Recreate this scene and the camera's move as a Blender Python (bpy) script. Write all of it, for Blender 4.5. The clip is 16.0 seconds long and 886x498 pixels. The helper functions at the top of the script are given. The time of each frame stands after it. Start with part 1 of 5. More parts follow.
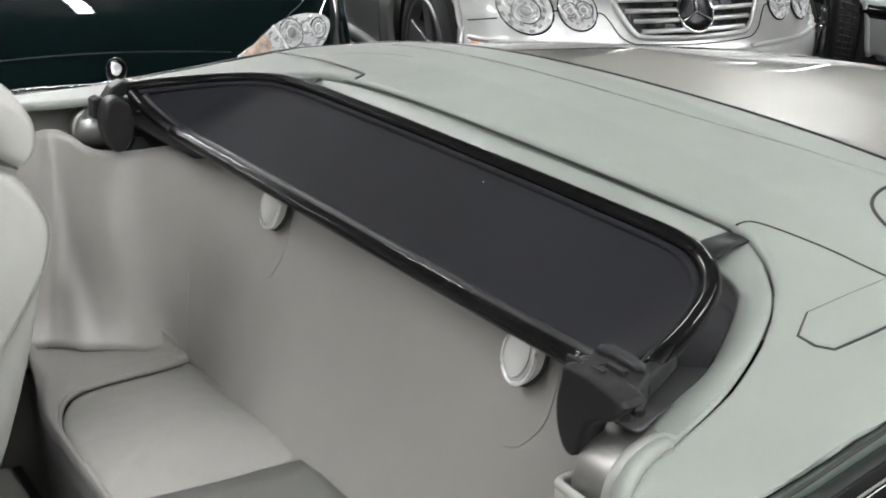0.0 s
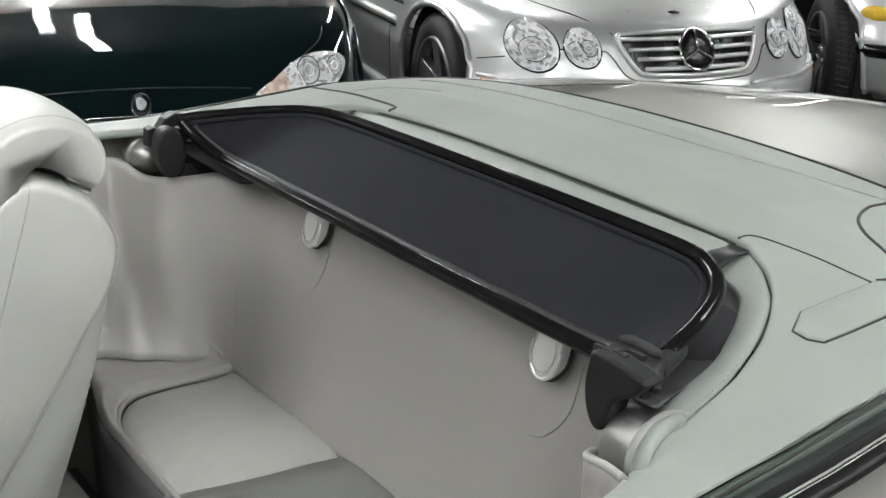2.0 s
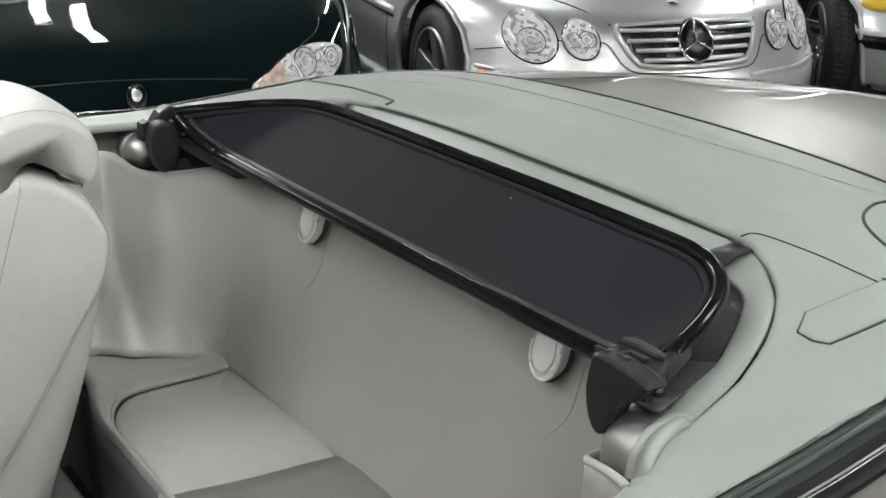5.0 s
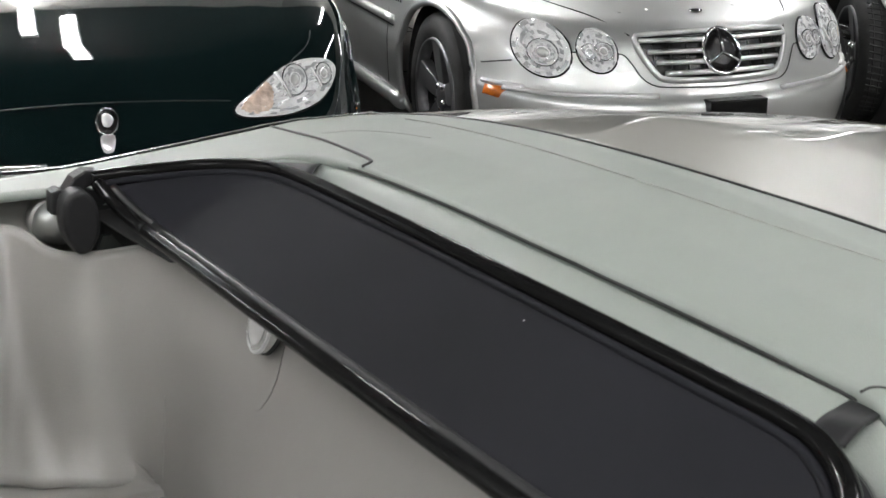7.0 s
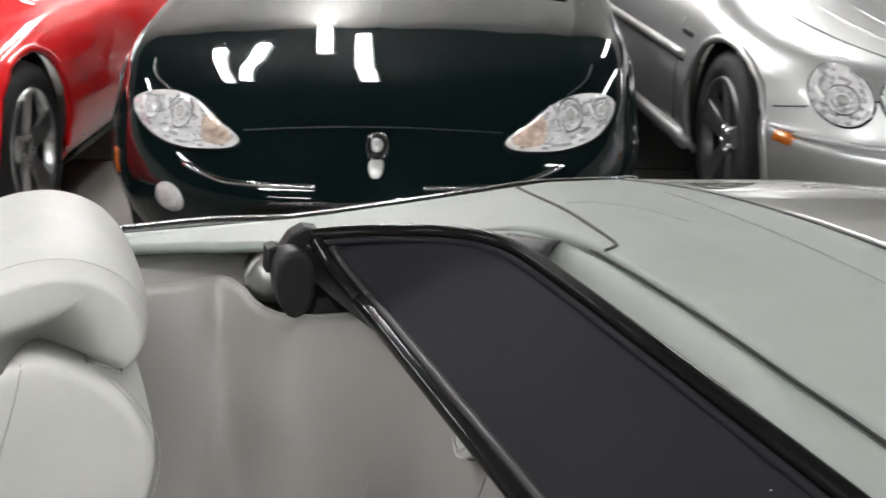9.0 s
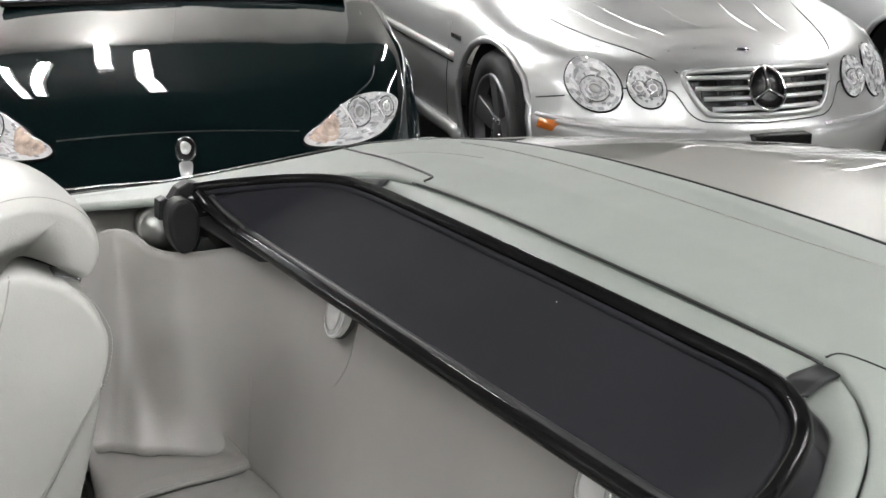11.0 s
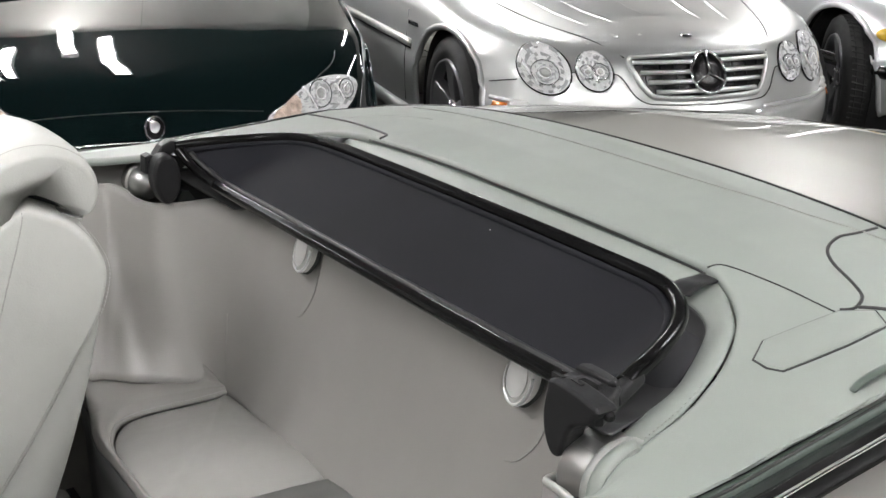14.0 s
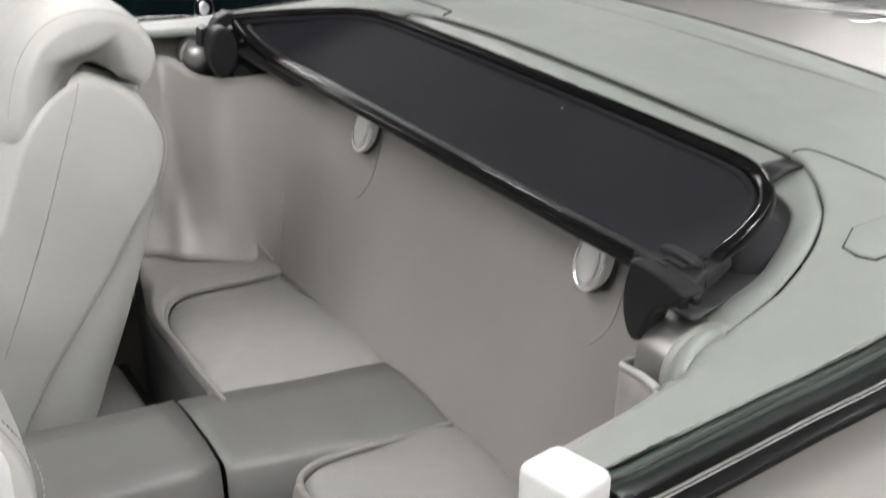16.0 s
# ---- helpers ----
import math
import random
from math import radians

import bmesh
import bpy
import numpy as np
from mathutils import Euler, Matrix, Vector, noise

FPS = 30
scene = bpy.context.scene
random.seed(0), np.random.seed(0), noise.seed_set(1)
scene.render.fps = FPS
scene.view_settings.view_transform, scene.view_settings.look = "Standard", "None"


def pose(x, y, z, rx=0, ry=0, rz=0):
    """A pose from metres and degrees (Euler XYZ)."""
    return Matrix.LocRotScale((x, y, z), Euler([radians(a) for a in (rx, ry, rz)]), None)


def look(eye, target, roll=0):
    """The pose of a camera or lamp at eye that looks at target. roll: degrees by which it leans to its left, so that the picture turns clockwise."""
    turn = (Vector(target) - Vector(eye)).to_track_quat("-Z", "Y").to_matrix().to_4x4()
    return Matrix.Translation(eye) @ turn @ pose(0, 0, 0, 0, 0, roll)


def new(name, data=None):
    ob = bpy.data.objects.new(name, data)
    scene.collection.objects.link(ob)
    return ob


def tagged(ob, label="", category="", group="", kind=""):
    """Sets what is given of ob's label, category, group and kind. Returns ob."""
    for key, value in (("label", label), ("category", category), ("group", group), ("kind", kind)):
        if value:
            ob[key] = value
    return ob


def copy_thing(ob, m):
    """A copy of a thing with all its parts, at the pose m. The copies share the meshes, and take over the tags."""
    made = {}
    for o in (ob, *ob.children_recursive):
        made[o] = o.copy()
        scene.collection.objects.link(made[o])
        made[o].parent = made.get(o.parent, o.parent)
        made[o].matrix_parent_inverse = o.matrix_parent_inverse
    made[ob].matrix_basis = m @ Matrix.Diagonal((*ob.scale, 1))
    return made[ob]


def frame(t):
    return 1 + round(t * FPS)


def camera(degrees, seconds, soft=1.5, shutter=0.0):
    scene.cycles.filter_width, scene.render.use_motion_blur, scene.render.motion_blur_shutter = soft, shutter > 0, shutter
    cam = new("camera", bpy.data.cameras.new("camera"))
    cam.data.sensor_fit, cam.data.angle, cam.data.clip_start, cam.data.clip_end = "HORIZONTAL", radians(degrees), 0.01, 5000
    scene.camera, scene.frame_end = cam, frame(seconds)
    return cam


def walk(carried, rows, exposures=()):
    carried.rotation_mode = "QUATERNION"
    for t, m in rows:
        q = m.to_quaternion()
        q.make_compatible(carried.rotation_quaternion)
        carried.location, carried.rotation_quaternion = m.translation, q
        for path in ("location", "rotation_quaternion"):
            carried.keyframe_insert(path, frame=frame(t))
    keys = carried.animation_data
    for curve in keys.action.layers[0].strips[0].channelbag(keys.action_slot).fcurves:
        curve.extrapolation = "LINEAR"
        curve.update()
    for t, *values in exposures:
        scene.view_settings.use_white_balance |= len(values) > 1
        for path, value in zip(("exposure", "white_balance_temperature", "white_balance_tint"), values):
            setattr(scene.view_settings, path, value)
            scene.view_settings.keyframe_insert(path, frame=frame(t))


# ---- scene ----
cam = camera(39.2, 16.0, shutter=0.4)
PATH = [
    (0, (-0.001, -0.029, 1.346), (1.03, 1.541, 0.66), 0.2),
    (0.5, (-0.065, -0.053, 1.354), (0.943, 1.516, 0.632), 1.1),
    (1, (-0.106, -0.087, 1.357), (0.949, 1.465, 0.667), 1.1),
    (1.5, (-0.111, -0.121, 1.366), (0.946, 1.449, 0.721), 0.5),
    (2, (-0.115, -0.135, 1.371), (0.926, 1.452, 0.741), 0.3),
    (2.5, (-0.115, -0.134, 1.373), (0.918, 1.454, 0.732), 0.3),
    (3, (-0.114, -0.135, 1.377), (0.922, 1.457, 0.751), 0.4),
    (3.5, (-0.113, -0.133, 1.375), (0.925, 1.454, 0.74), 0.4),
    (4, (-0.112, -0.132, 1.375), (0.916, 1.459, 0.733), 0.3),
    (4.5, (-0.11, -0.132, 1.373), (0.931, 1.449, 0.728), 0.4),
    (7, (0.144, 0.224, 1.353), (1.172, 1.814, 0.707), -0.2),
    (7.5, (0.27, 0.339, 1.341), (1.081, 2.029, 0.643), 1.5),
    (8, (0.316, 0.403, 1.339), (0.88, 2.181, 0.618), 0.4),
    (8.4, (0.310, 0.408, 1.350), (0.796, 2.233, 0.665), -0.1),
    (8.5, (0.308, 0.408, 1.351), (0.786, 2.239, 0.705), -0.2),
    (9, (0.269, 0.373, 1.365), (0.904, 2.167, 0.748), 0.7),
    (9.5, (0.178, 0.295, 1.369), (0.982, 2.028, 0.778), -0.0),
    (10, (0.11, 0.207, 1.373), (1.033, 1.876, 0.769), -0.3),
    (12.5, (-0.055, -0.155, 1.397), (0.937, 1.483, 0.819), -0.3),
    (13, (-0.08, -0.172, 1.391), (0.938, 1.442, 0.792), -0.1),
    (13.5, (-0.083, -0.182, 1.391), (0.927, 1.437, 0.792), 0.1),
    (14, (-0.084, -0.186, 1.39), (0.928, 1.431, 0.789), 0.1),
    (14.5, (-0.086, -0.182, 1.391), (0.921, 1.436, 0.783), 0.0),
    (15, (-0.091, -0.175, 1.388), (0.911, 1.446, 0.782), 0.3),
    (15.5, (-0.097, -0.165, 1.383), (0.871, 1.465, 0.746), 0.5),
    (16, (-0.089, -0.135, 1.353), (0.841, 1.466, 0.597), 1.0),
]
walk(cam, [(t, look(eye, target, roll)) for t, eye, target, roll in PATH],
     exposures=((0, 0.16, 6400, 10), (1.5, 0.10, 6380, 9), (2.5, 0.04, 6370, 9), (7.0, 0.04, 6450, 10.5), (9.5, 0.0, 6480, 11.5), (12.5, 0.18, 6480, 12), (14.5, 0.08, 6490, 12), (16.0, 0.06, 6500, 13.5)))
from mathutils.bvhtree import BVHTree

# ---- world and light ----
FLOOR = -0.06
world = bpy.data.worlds.new("garage_air")
scene.world = world
world.use_nodes = True
world.node_tree.nodes["Background"].inputs[0].default_value = (0.75, 0.78, 0.76, 1)
world.node_tree.nodes["Background"].inputs[1].default_value = 0.03


# ---- materials ----
def mat(name, color, rough=0.5, metal=0.0, vary=0.08, scale=8.0, bump=0.0, bump_scale=200.0, coat=0.0, spec=0.5, fine=0.0, wave=0.0, wave_scale=14.0):
    m = bpy.data.materials.new(name)
    m.use_nodes = True
    nt = m.node_tree
    b = nt.nodes["Principled BSDF"]
    b.inputs["Roughness"].default_value = rough
    b.inputs["Metallic"].default_value = metal
    b.inputs["Coat Weight"].default_value = coat
    b.inputs["Coat Roughness"].default_value = 0.03
    b.inputs["Specular IOR Level"].default_value = spec
    co = nt.nodes.new("ShaderNodeTexCoord")
    n1 = nt.nodes.new("ShaderNodeTexNoise")
    n1.inputs["Scale"].default_value = scale
    n1.inputs["Detail"].default_value = 6
    nt.links.new(co.outputs["Object"], n1.inputs["Vector"])
    ramp = nt.nodes.new("ShaderNodeValToRGB")
    lo = [max(0, c * (1 - vary)) for c in color]
    hi = [min(1, c * (1 + vary)) for c in color]
    ramp.color_ramp.elements[0].position, ramp.color_ramp.elements[1].position = 0.3, 0.7
    ramp.color_ramp.elements[0].color, ramp.color_ramp.elements[1].color = (*lo, 1), (*hi, 1)
    nt.links.new(n1.outputs["Fac"], ramp.inputs["Fac"])
    out = ramp.outputs["Color"]
    n2 = nt.nodes.new("ShaderNodeTexNoise")
    n2.inputs["Scale"].default_value = bump_scale
    n2.inputs["Detail"].default_value = 3
    nt.links.new(co.outputs["Object"], n2.inputs["Vector"])
    if fine > 0:
        mix = nt.nodes.new("ShaderNodeMix")
        mix.data_type, mix.blend_type = "RGBA", "MULTIPLY"
        mix.inputs["Factor"].default_value = fine
        nt.links.new(out, mix.inputs["A"])
        nt.links.new(n2.outputs["Fac"], mix.inputs["B"])
        out = mix.outputs["Result"]
    nt.links.new(out, b.inputs["Base Color"])
    if bump > 0:
        bp = nt.nodes.new("ShaderNodeBump")
        bp.inputs["Strength"].default_value = bump
        bp.inputs["Distance"].default_value = 0.001
        nt.links.new(n2.outputs["Fac"], bp.inputs["Height"])
        if wave > 0:
            n3 = nt.nodes.new("ShaderNodeTexNoise")
            n3.inputs["Scale"].default_value = wave_scale
            n3.inputs["Detail"].default_value = 2
            nt.links.new(co.outputs["Object"], n3.inputs["Vector"])
            b3 = nt.nodes.new("ShaderNodeBump")
            b3.inputs["Strength"].default_value = wave
            b3.inputs["Distance"].default_value = 0.02
            nt.links.new(n3.outputs["Fac"], b3.inputs["Height"])
            nt.links.new(b3.outputs["Normal"], bp.inputs["Normal"])
        nt.links.new(bp.outputs["Normal"], b.inputs["Normal"])
    return m


def emitter(name, color, strength):
    m = bpy.data.materials.new(name)
    m.use_nodes = True
    b = m.node_tree.nodes["Principled BSDF"]
    b.inputs["Base Color"].default_value = (0.9, 0.9, 0.9, 1)
    b.inputs["Emission Color"].default_value = (*color, 1)
    b.inputs["Emission Strength"].default_value = strength
    return m


def glass(name, color=(1, 1, 1), rough=0.0):
    m = bpy.data.materials.new(name)
    m.use_nodes = True
    b = m.node_tree.nodes["Principled BSDF"]
    b.inputs["Base Color"].default_value = (*color, 1)
    b.inputs["Transmission Weight"].default_value = 1.0
    b.inputs["Roughness"].default_value = rough
    b.inputs["IOR"].default_value = 1.3
    return m


M_VINYL = mat("tonneau_vinyl", (0.262, 0.285, 0.262), 0.47, vary=0.08, scale=3.5, bump=0.35, bump_scale=700, wave=0.12, wave_scale=11, spec=0.4)
# Vinyl with the shade of folds and undersides put into its colour.
M_FOLD_SHADE = mat("vinyl_fold_shade", (0.075, 0.095, 0.082), 0.35, vary=0.1, scale=12, bump=0.2, bump_scale=600)
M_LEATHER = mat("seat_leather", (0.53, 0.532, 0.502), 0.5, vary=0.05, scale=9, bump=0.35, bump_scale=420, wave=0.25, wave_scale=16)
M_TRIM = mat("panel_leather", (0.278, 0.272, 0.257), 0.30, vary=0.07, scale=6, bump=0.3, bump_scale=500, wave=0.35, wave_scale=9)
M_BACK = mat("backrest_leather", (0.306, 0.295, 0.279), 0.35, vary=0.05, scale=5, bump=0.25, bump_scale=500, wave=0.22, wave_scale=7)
M_CONSOLE = mat("console_leather", (0.166, 0.167, 0.160), 0.42, vary=0.06, scale=9, bump=0.3, bump_scale=500)
M_SHELL = mat("seat_shell_vinyl", (0.43, 0.435, 0.41), 0.42, vary=0.04, scale=9, bump=0.2, bump_scale=600)
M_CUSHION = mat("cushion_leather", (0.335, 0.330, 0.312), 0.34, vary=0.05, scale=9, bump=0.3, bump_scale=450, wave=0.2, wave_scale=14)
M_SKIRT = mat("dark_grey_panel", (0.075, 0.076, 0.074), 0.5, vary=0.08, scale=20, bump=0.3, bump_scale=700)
M_CARPET = mat("dark_carpet", (0.06, 0.06, 0.06), 0.95, vary=0.2, scale=60, bump=0.8, bump_scale=900)
M_SHELF = mat("dark_shelf_cloth", (0.026, 0.026, 0.030), 0.75, vary=0.1, scale=20, bump=0.4, bump_scale=900)
M_WELLWALL = mat("well_wall_cloth", (0.055, 0.055, 0.057), 0.6, vary=0.12, scale=20, bump=0.3, bump_scale=900)
M_MESH = mat("screen_mesh", (0.0092, 0.0095, 0.0122), 0.75, vary=0.3, scale=3, bump=0.5, bump_scale=1500, spec=0.16)
M_TUBE = mat("black_gloss_tube", (0.007, 0.007, 0.007), 0.09, vary=0.1, scale=20, spec=0.13)
M_HOOP = mat("black_hoop", (0.006, 0.006, 0.006), 0.15, vary=0.15, scale=20, spec=0.07)
M_PLASTIC = mat("black_plastic", (0.013, 0.013, 0.014), 0.45, vary=0.15, scale=40, bump=0.3, bump_scale=900, spec=0.30)
M_FELT = mat("window_lip_rubber", (0.022, 0.026, 0.024), 0.35, vary=0.15, scale=60, bump=0.2)
M_RUBBER = mat("rubber_seal", (0.012, 0.012, 0.012), 0.45, vary=0.2, scale=30)
M_SEAM = mat("seam_shadow", (0.03, 0.032, 0.03), 0.7, vary=0.2, scale=30)
M_CREASE = mat("leather_seam", (0.42, 0.42, 0.395), 0.7, vary=0.1, scale=60)
M_STITCH = mat("stitch_thread", (0.30, 0.31, 0.29), 0.7, vary=0.1, scale=60)
M_CHROME = mat("chrome", (0.85, 0.86, 0.87), 0.07, 1.0, vary=0.02, scale=10)
M_STRAP = mat("grey_webbing", (0.17, 0.17, 0.165), 0.6, vary=0.08, scale=60, bump=0.5, bump_scale=1200)
M_GUIDE = mat("satin_guide", (0.95, 0.95, 0.94), 0.27, 0.50, vary=0.03, scale=30)
M_POD = mat("dull_pod_metal", (0.34, 0.345, 0.33), 0.34, 0.8, vary=0.06, scale=30)
M_BEAD = mat("bright_bead", (0.90, 0.90, 0.90), 0.30, 0.75, vary=0.03, scale=20)
M_SATIN = mat("satin_metal", (0.50, 0.50, 0.49), 0.42, 1.0, vary=0.05, scale=30, bump=0.1)
M_BRUSHED = mat("brushed_steel", (0.40, 0.395, 0.38), 0.36, 0.9, vary=0.10, scale=14)
M_PODRING = mat("pod_ring_grey", (0.30, 0.305, 0.29), 0.4, vary=0.04, scale=20)
M_CHAMP = mat("champagne_paint", (0.405, 0.395, 0.368), 0.35, 0.58, vary=0.03, scale=3, coat=1.0, bump=0.04, bump_scale=2500)
M_WHITEP = mat("white_sill_trim", (0.78, 0.78, 0.76), 0.35, vary=0.03, scale=9)
M_ROLL = mat("pale_roll_vinyl", (0.44, 0.46, 0.435), 0.4, vary=0.03, scale=9, bump=0.2, bump_scale=600)
M_SILVER = mat("silver_paint", (0.64, 0.65, 0.64), 0.36, 0.68, vary=0.03, scale=3, coat=1.0, bump=0.04, bump_scale=2500)
M_SILVER_B = mat("pale_silver_paint", (0.66, 0.67, 0.68), 0.33, 0.4, vary=0.03, scale=3, coat=1.0)
M_GREEN = mat("dark_green_paint", (0.004, 0.010, 0.0105), 0.5, 0.0, vary=0.1, scale=3, coat=1.0, spec=0.0)
M_RED = mat("red_paint", (0.88, 0.010, 0.014), 0.5, 0.0, vary=0.06, scale=3, coat=1.0, spec=0.1)
M_TYRE = mat("tyre_rubber", (0.020, 0.020, 0.020), 0.8, vary=0.2, scale=30, bump=0.3, bump_scale=300)
M_RIM_D = mat("dark_alloy", (0.13, 0.13, 0.135), 0.42, 0.6, vary=0.08, scale=12)
M_RIM_L = mat("bright_alloy", (0.6, 0.6, 0.6), 0.25, 0.9, vary=0.05, scale=12)
M_WELL = mat("wheel_well", (0.012, 0.012, 0.012), 0.9, vary=0.2, scale=12)
M_GLASS_D = mat("dark_car_glass", (0.012, 0.015, 0.015), 0.04, vary=0.1, scale=2, coat=1.0)
M_LENS = glass("lamp_glass")
M_REFL = mat("lamp_reflector", (0.95, 0.96, 0.97), 0.08, 0.45, vary=0.15, scale=55, bump=0.2, bump_scale=120, wave=0.45, wave_scale=34)
M_LAMPGREY = mat("lamp_inner_grey", (0.93, 0.94, 0.95), 0.14, 0.38, vary=0.1, scale=30, bump=0.25, bump_scale=90, wave=0.5, wave_scale=26)
M_FACET = mat("lamp_facet_mirror", (0.90, 0.91, 0.92), 0.16, 0.72, vary=0.04, scale=40)
M_AMBER = mat("amber_lens", (0.62, 0.16, 0.02), 0.15, vary=0.1, scale=40, coat=1.0)
M_AMBER_PALE = mat("amber_bulb_cover", (0.50, 0.39, 0.32), 0.15, vary=0.4, scale=40, coat=0.8)
M_YELLOW = mat("yellow_indicator", (0.75, 0.48, 0.05), 0.15, vary=0.1, scale=40, coat=1.0)
M_BLACK = mat("gloss_black", (0.007, 0.007, 0.007), 0.25, vary=0.1, scale=20, spec=0.3)
M_FLOOR = mat("garage_floor", (0.135, 0.13, 0.118), 0.35, vary=0.18, scale=2.5, bump=0.2, bump_scale=60, fine=0.35)
M_WALL = mat("garage_wall", (0.62, 0.62, 0.605), 0.8, vary=0.05, scale=1.5, bump=0.2, bump_scale=60)
# Darkened and mottled to tone down its reflection in the green bonnet.
M_WALL_N = mat("mottled_garage_wall", (0.40, 0.395, 0.375), 0.8, vary=0.28, scale=1.1, bump=0.3, bump_scale=40)
# Grey of the unseen wall half, set to keep the boot lid's reflection dark.
M_WALL_G = mat("grey_garage_wall", (0.22, 0.215, 0.20), 0.8, vary=0.08, scale=1.5, bump=0.2, bump_scale=60)
M_CEIL = mat("garage_ceiling", (0.03, 0.03, 0.03), 0.9, vary=0.08, scale=2)
M_TUBE_ON = emitter("fluorescent_tube", (1.0, 1.0, 0.985), 99.0)


# ---- builders ----
def part(name, bm, material, parent, label="", smooth=True, solid=0.0, bevel=0.0):
    bmesh.ops.recalc_face_normals(bm, faces=bm.faces)
    me = bpy.data.meshes.new(name)
    bm.to_mesh(me)
    bm.free()
    if smooth:
        for p in me.polygons:
            p.use_smooth = True
    if material:
        me.materials.append(material)
    ob = new(name, me)
    ob.parent = parent
    if label:
        tagged(ob, label)
    if solid:
        s = ob.modifiers.new("thickness", "SOLIDIFY")
        s.thickness, s.offset = solid, 0
    if bevel:
        s = ob.modifiers.new("bevel", "BEVEL")
        s.width, s.segments, s.limit_method = bevel, 3, "ANGLE"
    return ob


def thing(name, label, category, group="", kind="", m=None):
    ob = new(name)
    ob.empty_display_size = 0.1
    if m is not None:
        ob.matrix_basis = m
    return tagged(ob, label, category, group, kind)


def sheet(f, us, vs, close_u=False):
    """A surface f(u, v) over two lists of parameters."""
    bm = bmesh.new()
    rows = [[bm.verts.new(f(u, v)) for v in vs] for u in us]
    n = len(us)
    for i in range(n if close_u else n - 1):
        for j in range(len(vs) - 1):
            bm.faces.new((rows[i][j], rows[(i + 1) % n][j], rows[(i + 1) % n][j + 1], rows[i][j + 1]))
    return bm


def lin(a, b, n):
    return [a + (b - a) * i / (n - 1) for i in range(n)]


def curve(points, steps=8, closed=False):
    """Points on a Catmull-Rom curve through the given ones."""
    p = [Vector(q) for q in points]
    n = len(p)
    out = []
    for i in range(n if closed else n - 1):
        if closed:
            a, b, c, d = p[i - 1], p[i], p[(i + 1) % n], p[(i + 2) % n]
        else:
            a, b, c, d = p[max(i - 1, 0)], p[i], p[i + 1], p[min(i + 2, n - 1)]
        for k in range(steps):
            t = k / steps
            out.append(0.5 * (2 * b + (c - a) * t + (2 * a - 5 * b + 4 * c - d) * t * t + (3 * b - a - 3 * c + d) * t ** 3))
    if not closed:
        out.append(p[-1])
    return out


def tube(points, r, seg=10, closed=False, squash=1.0, bm=None):
    bm = bm or bmesh.new()
    n = len(points)
    rings = []
    for i, p in enumerate(points):
        a = points[i - 1] if closed or i else points[i]
        b = points[(i + 1) % n] if closed or i < n - 1 else points[i]
        t = (Vector(b) - Vector(a)).normalized()
        up = Vector((0, 0, 1)) if abs(t.z) < 0.9 else Vector((1, 0, 0))
        s = t.cross(up).normalized()
        u = s.cross(t)
        rings.append([bm.verts.new(Vector(p) + r * (math.cos(x) * s + squash * math.sin(x) * u)) for x in (2 * math.pi * k / seg for k in range(seg))])
    for i in range(n if closed else n - 1):
        for k in range(seg):
            bm.faces.new((rings[i][k], rings[i][(k + 1) % seg], rings[(i + 1) % n][(k + 1) % seg], rings[(i + 1) % n][k]))
    if not closed:
        bm.faces.new(rings[0])
        bm.faces.new(rings[-1][::-1])
    return bm


def box(x0, x1, y0, y1, z0, z1, bevel=0.0, seg=3, bm=None):
    own = bmesh.new()
    v = [own.verts.new((x, y, z)) for x in (x0, x1) for y in (y0, y1) for z in (z0, z1)]
    for f in ((0, 1, 3, 2), (4, 6, 7, 5), (0, 4, 5, 1), (2, 3, 7, 6), (0, 2, 6, 4), (1, 5, 7, 3)):
        own.faces.new([v[i] for i in f])
    bmesh.ops.recalc_face_normals(own, faces=own.faces)
    if bevel:
        bmesh.ops.bevel(own, geom=own.edges[:], offset=bevel, segments=seg, affect="EDGES", profile=0.5)
    if bm is None:
        return own
    me = bpy.data.meshes.new("scratch")
    own.to_mesh(me)
    own.free()
    bm.from_mesh(me)
    bpy.data.meshes.remove(me)
    return bm


def prism(outline, d, axis="y", bevel=0.0, seg=3):
    """A flat outline (list of two coordinates) thickened by d[0]..d[1] along an axis."""
    bm = bmesh.new()

    def at(a, b, c):
        return (a, c, b) if axis == "y" else (c, a, b) if axis == "x" else (a, b, c)

    lo = [bm.verts.new(at(a, b, d[0])) for a, b in outline]
    hi = [bm.verts.new(at(a, b, d[1])) for a, b in outline]
    n = len(outline)
    bm.faces.new(lo)
    bm.faces.new(hi[::-1])
    for i in range(n):
        bm.faces.new((lo[i], hi[i], hi[(i + 1) % n], lo[(i + 1) % n]))
    bmesh.ops.recalc_face_normals(bm, faces=bm.faces)
    if bevel:
        rim = [e for e in bm.edges if all(len(f.verts) == 4 for f in e.link_faces) is False]
        bmesh.ops.bevel(bm, geom=rim, offset=bevel, segments=seg, affect="EDGES", profile=0.5)
    return bm


def lathe(profile, axis_at, axis="y", seg=32):
    """Turn (radius, along) pairs round an axis through axis_at."""
    c = Vector(axis_at)

    def f(a, k):
        r, h = profile[k]
        s, t = r * math.cos(a), r * math.sin(a)
        return c + (Vector((s, h, t)) if axis == "y" else Vector((h, s, t)) if axis == "x" else Vector((s, t, h)))

    return sheet(f, [2 * math.pi * i / seg for i in range(seg)], list(range(len(profile))), close_u=True)


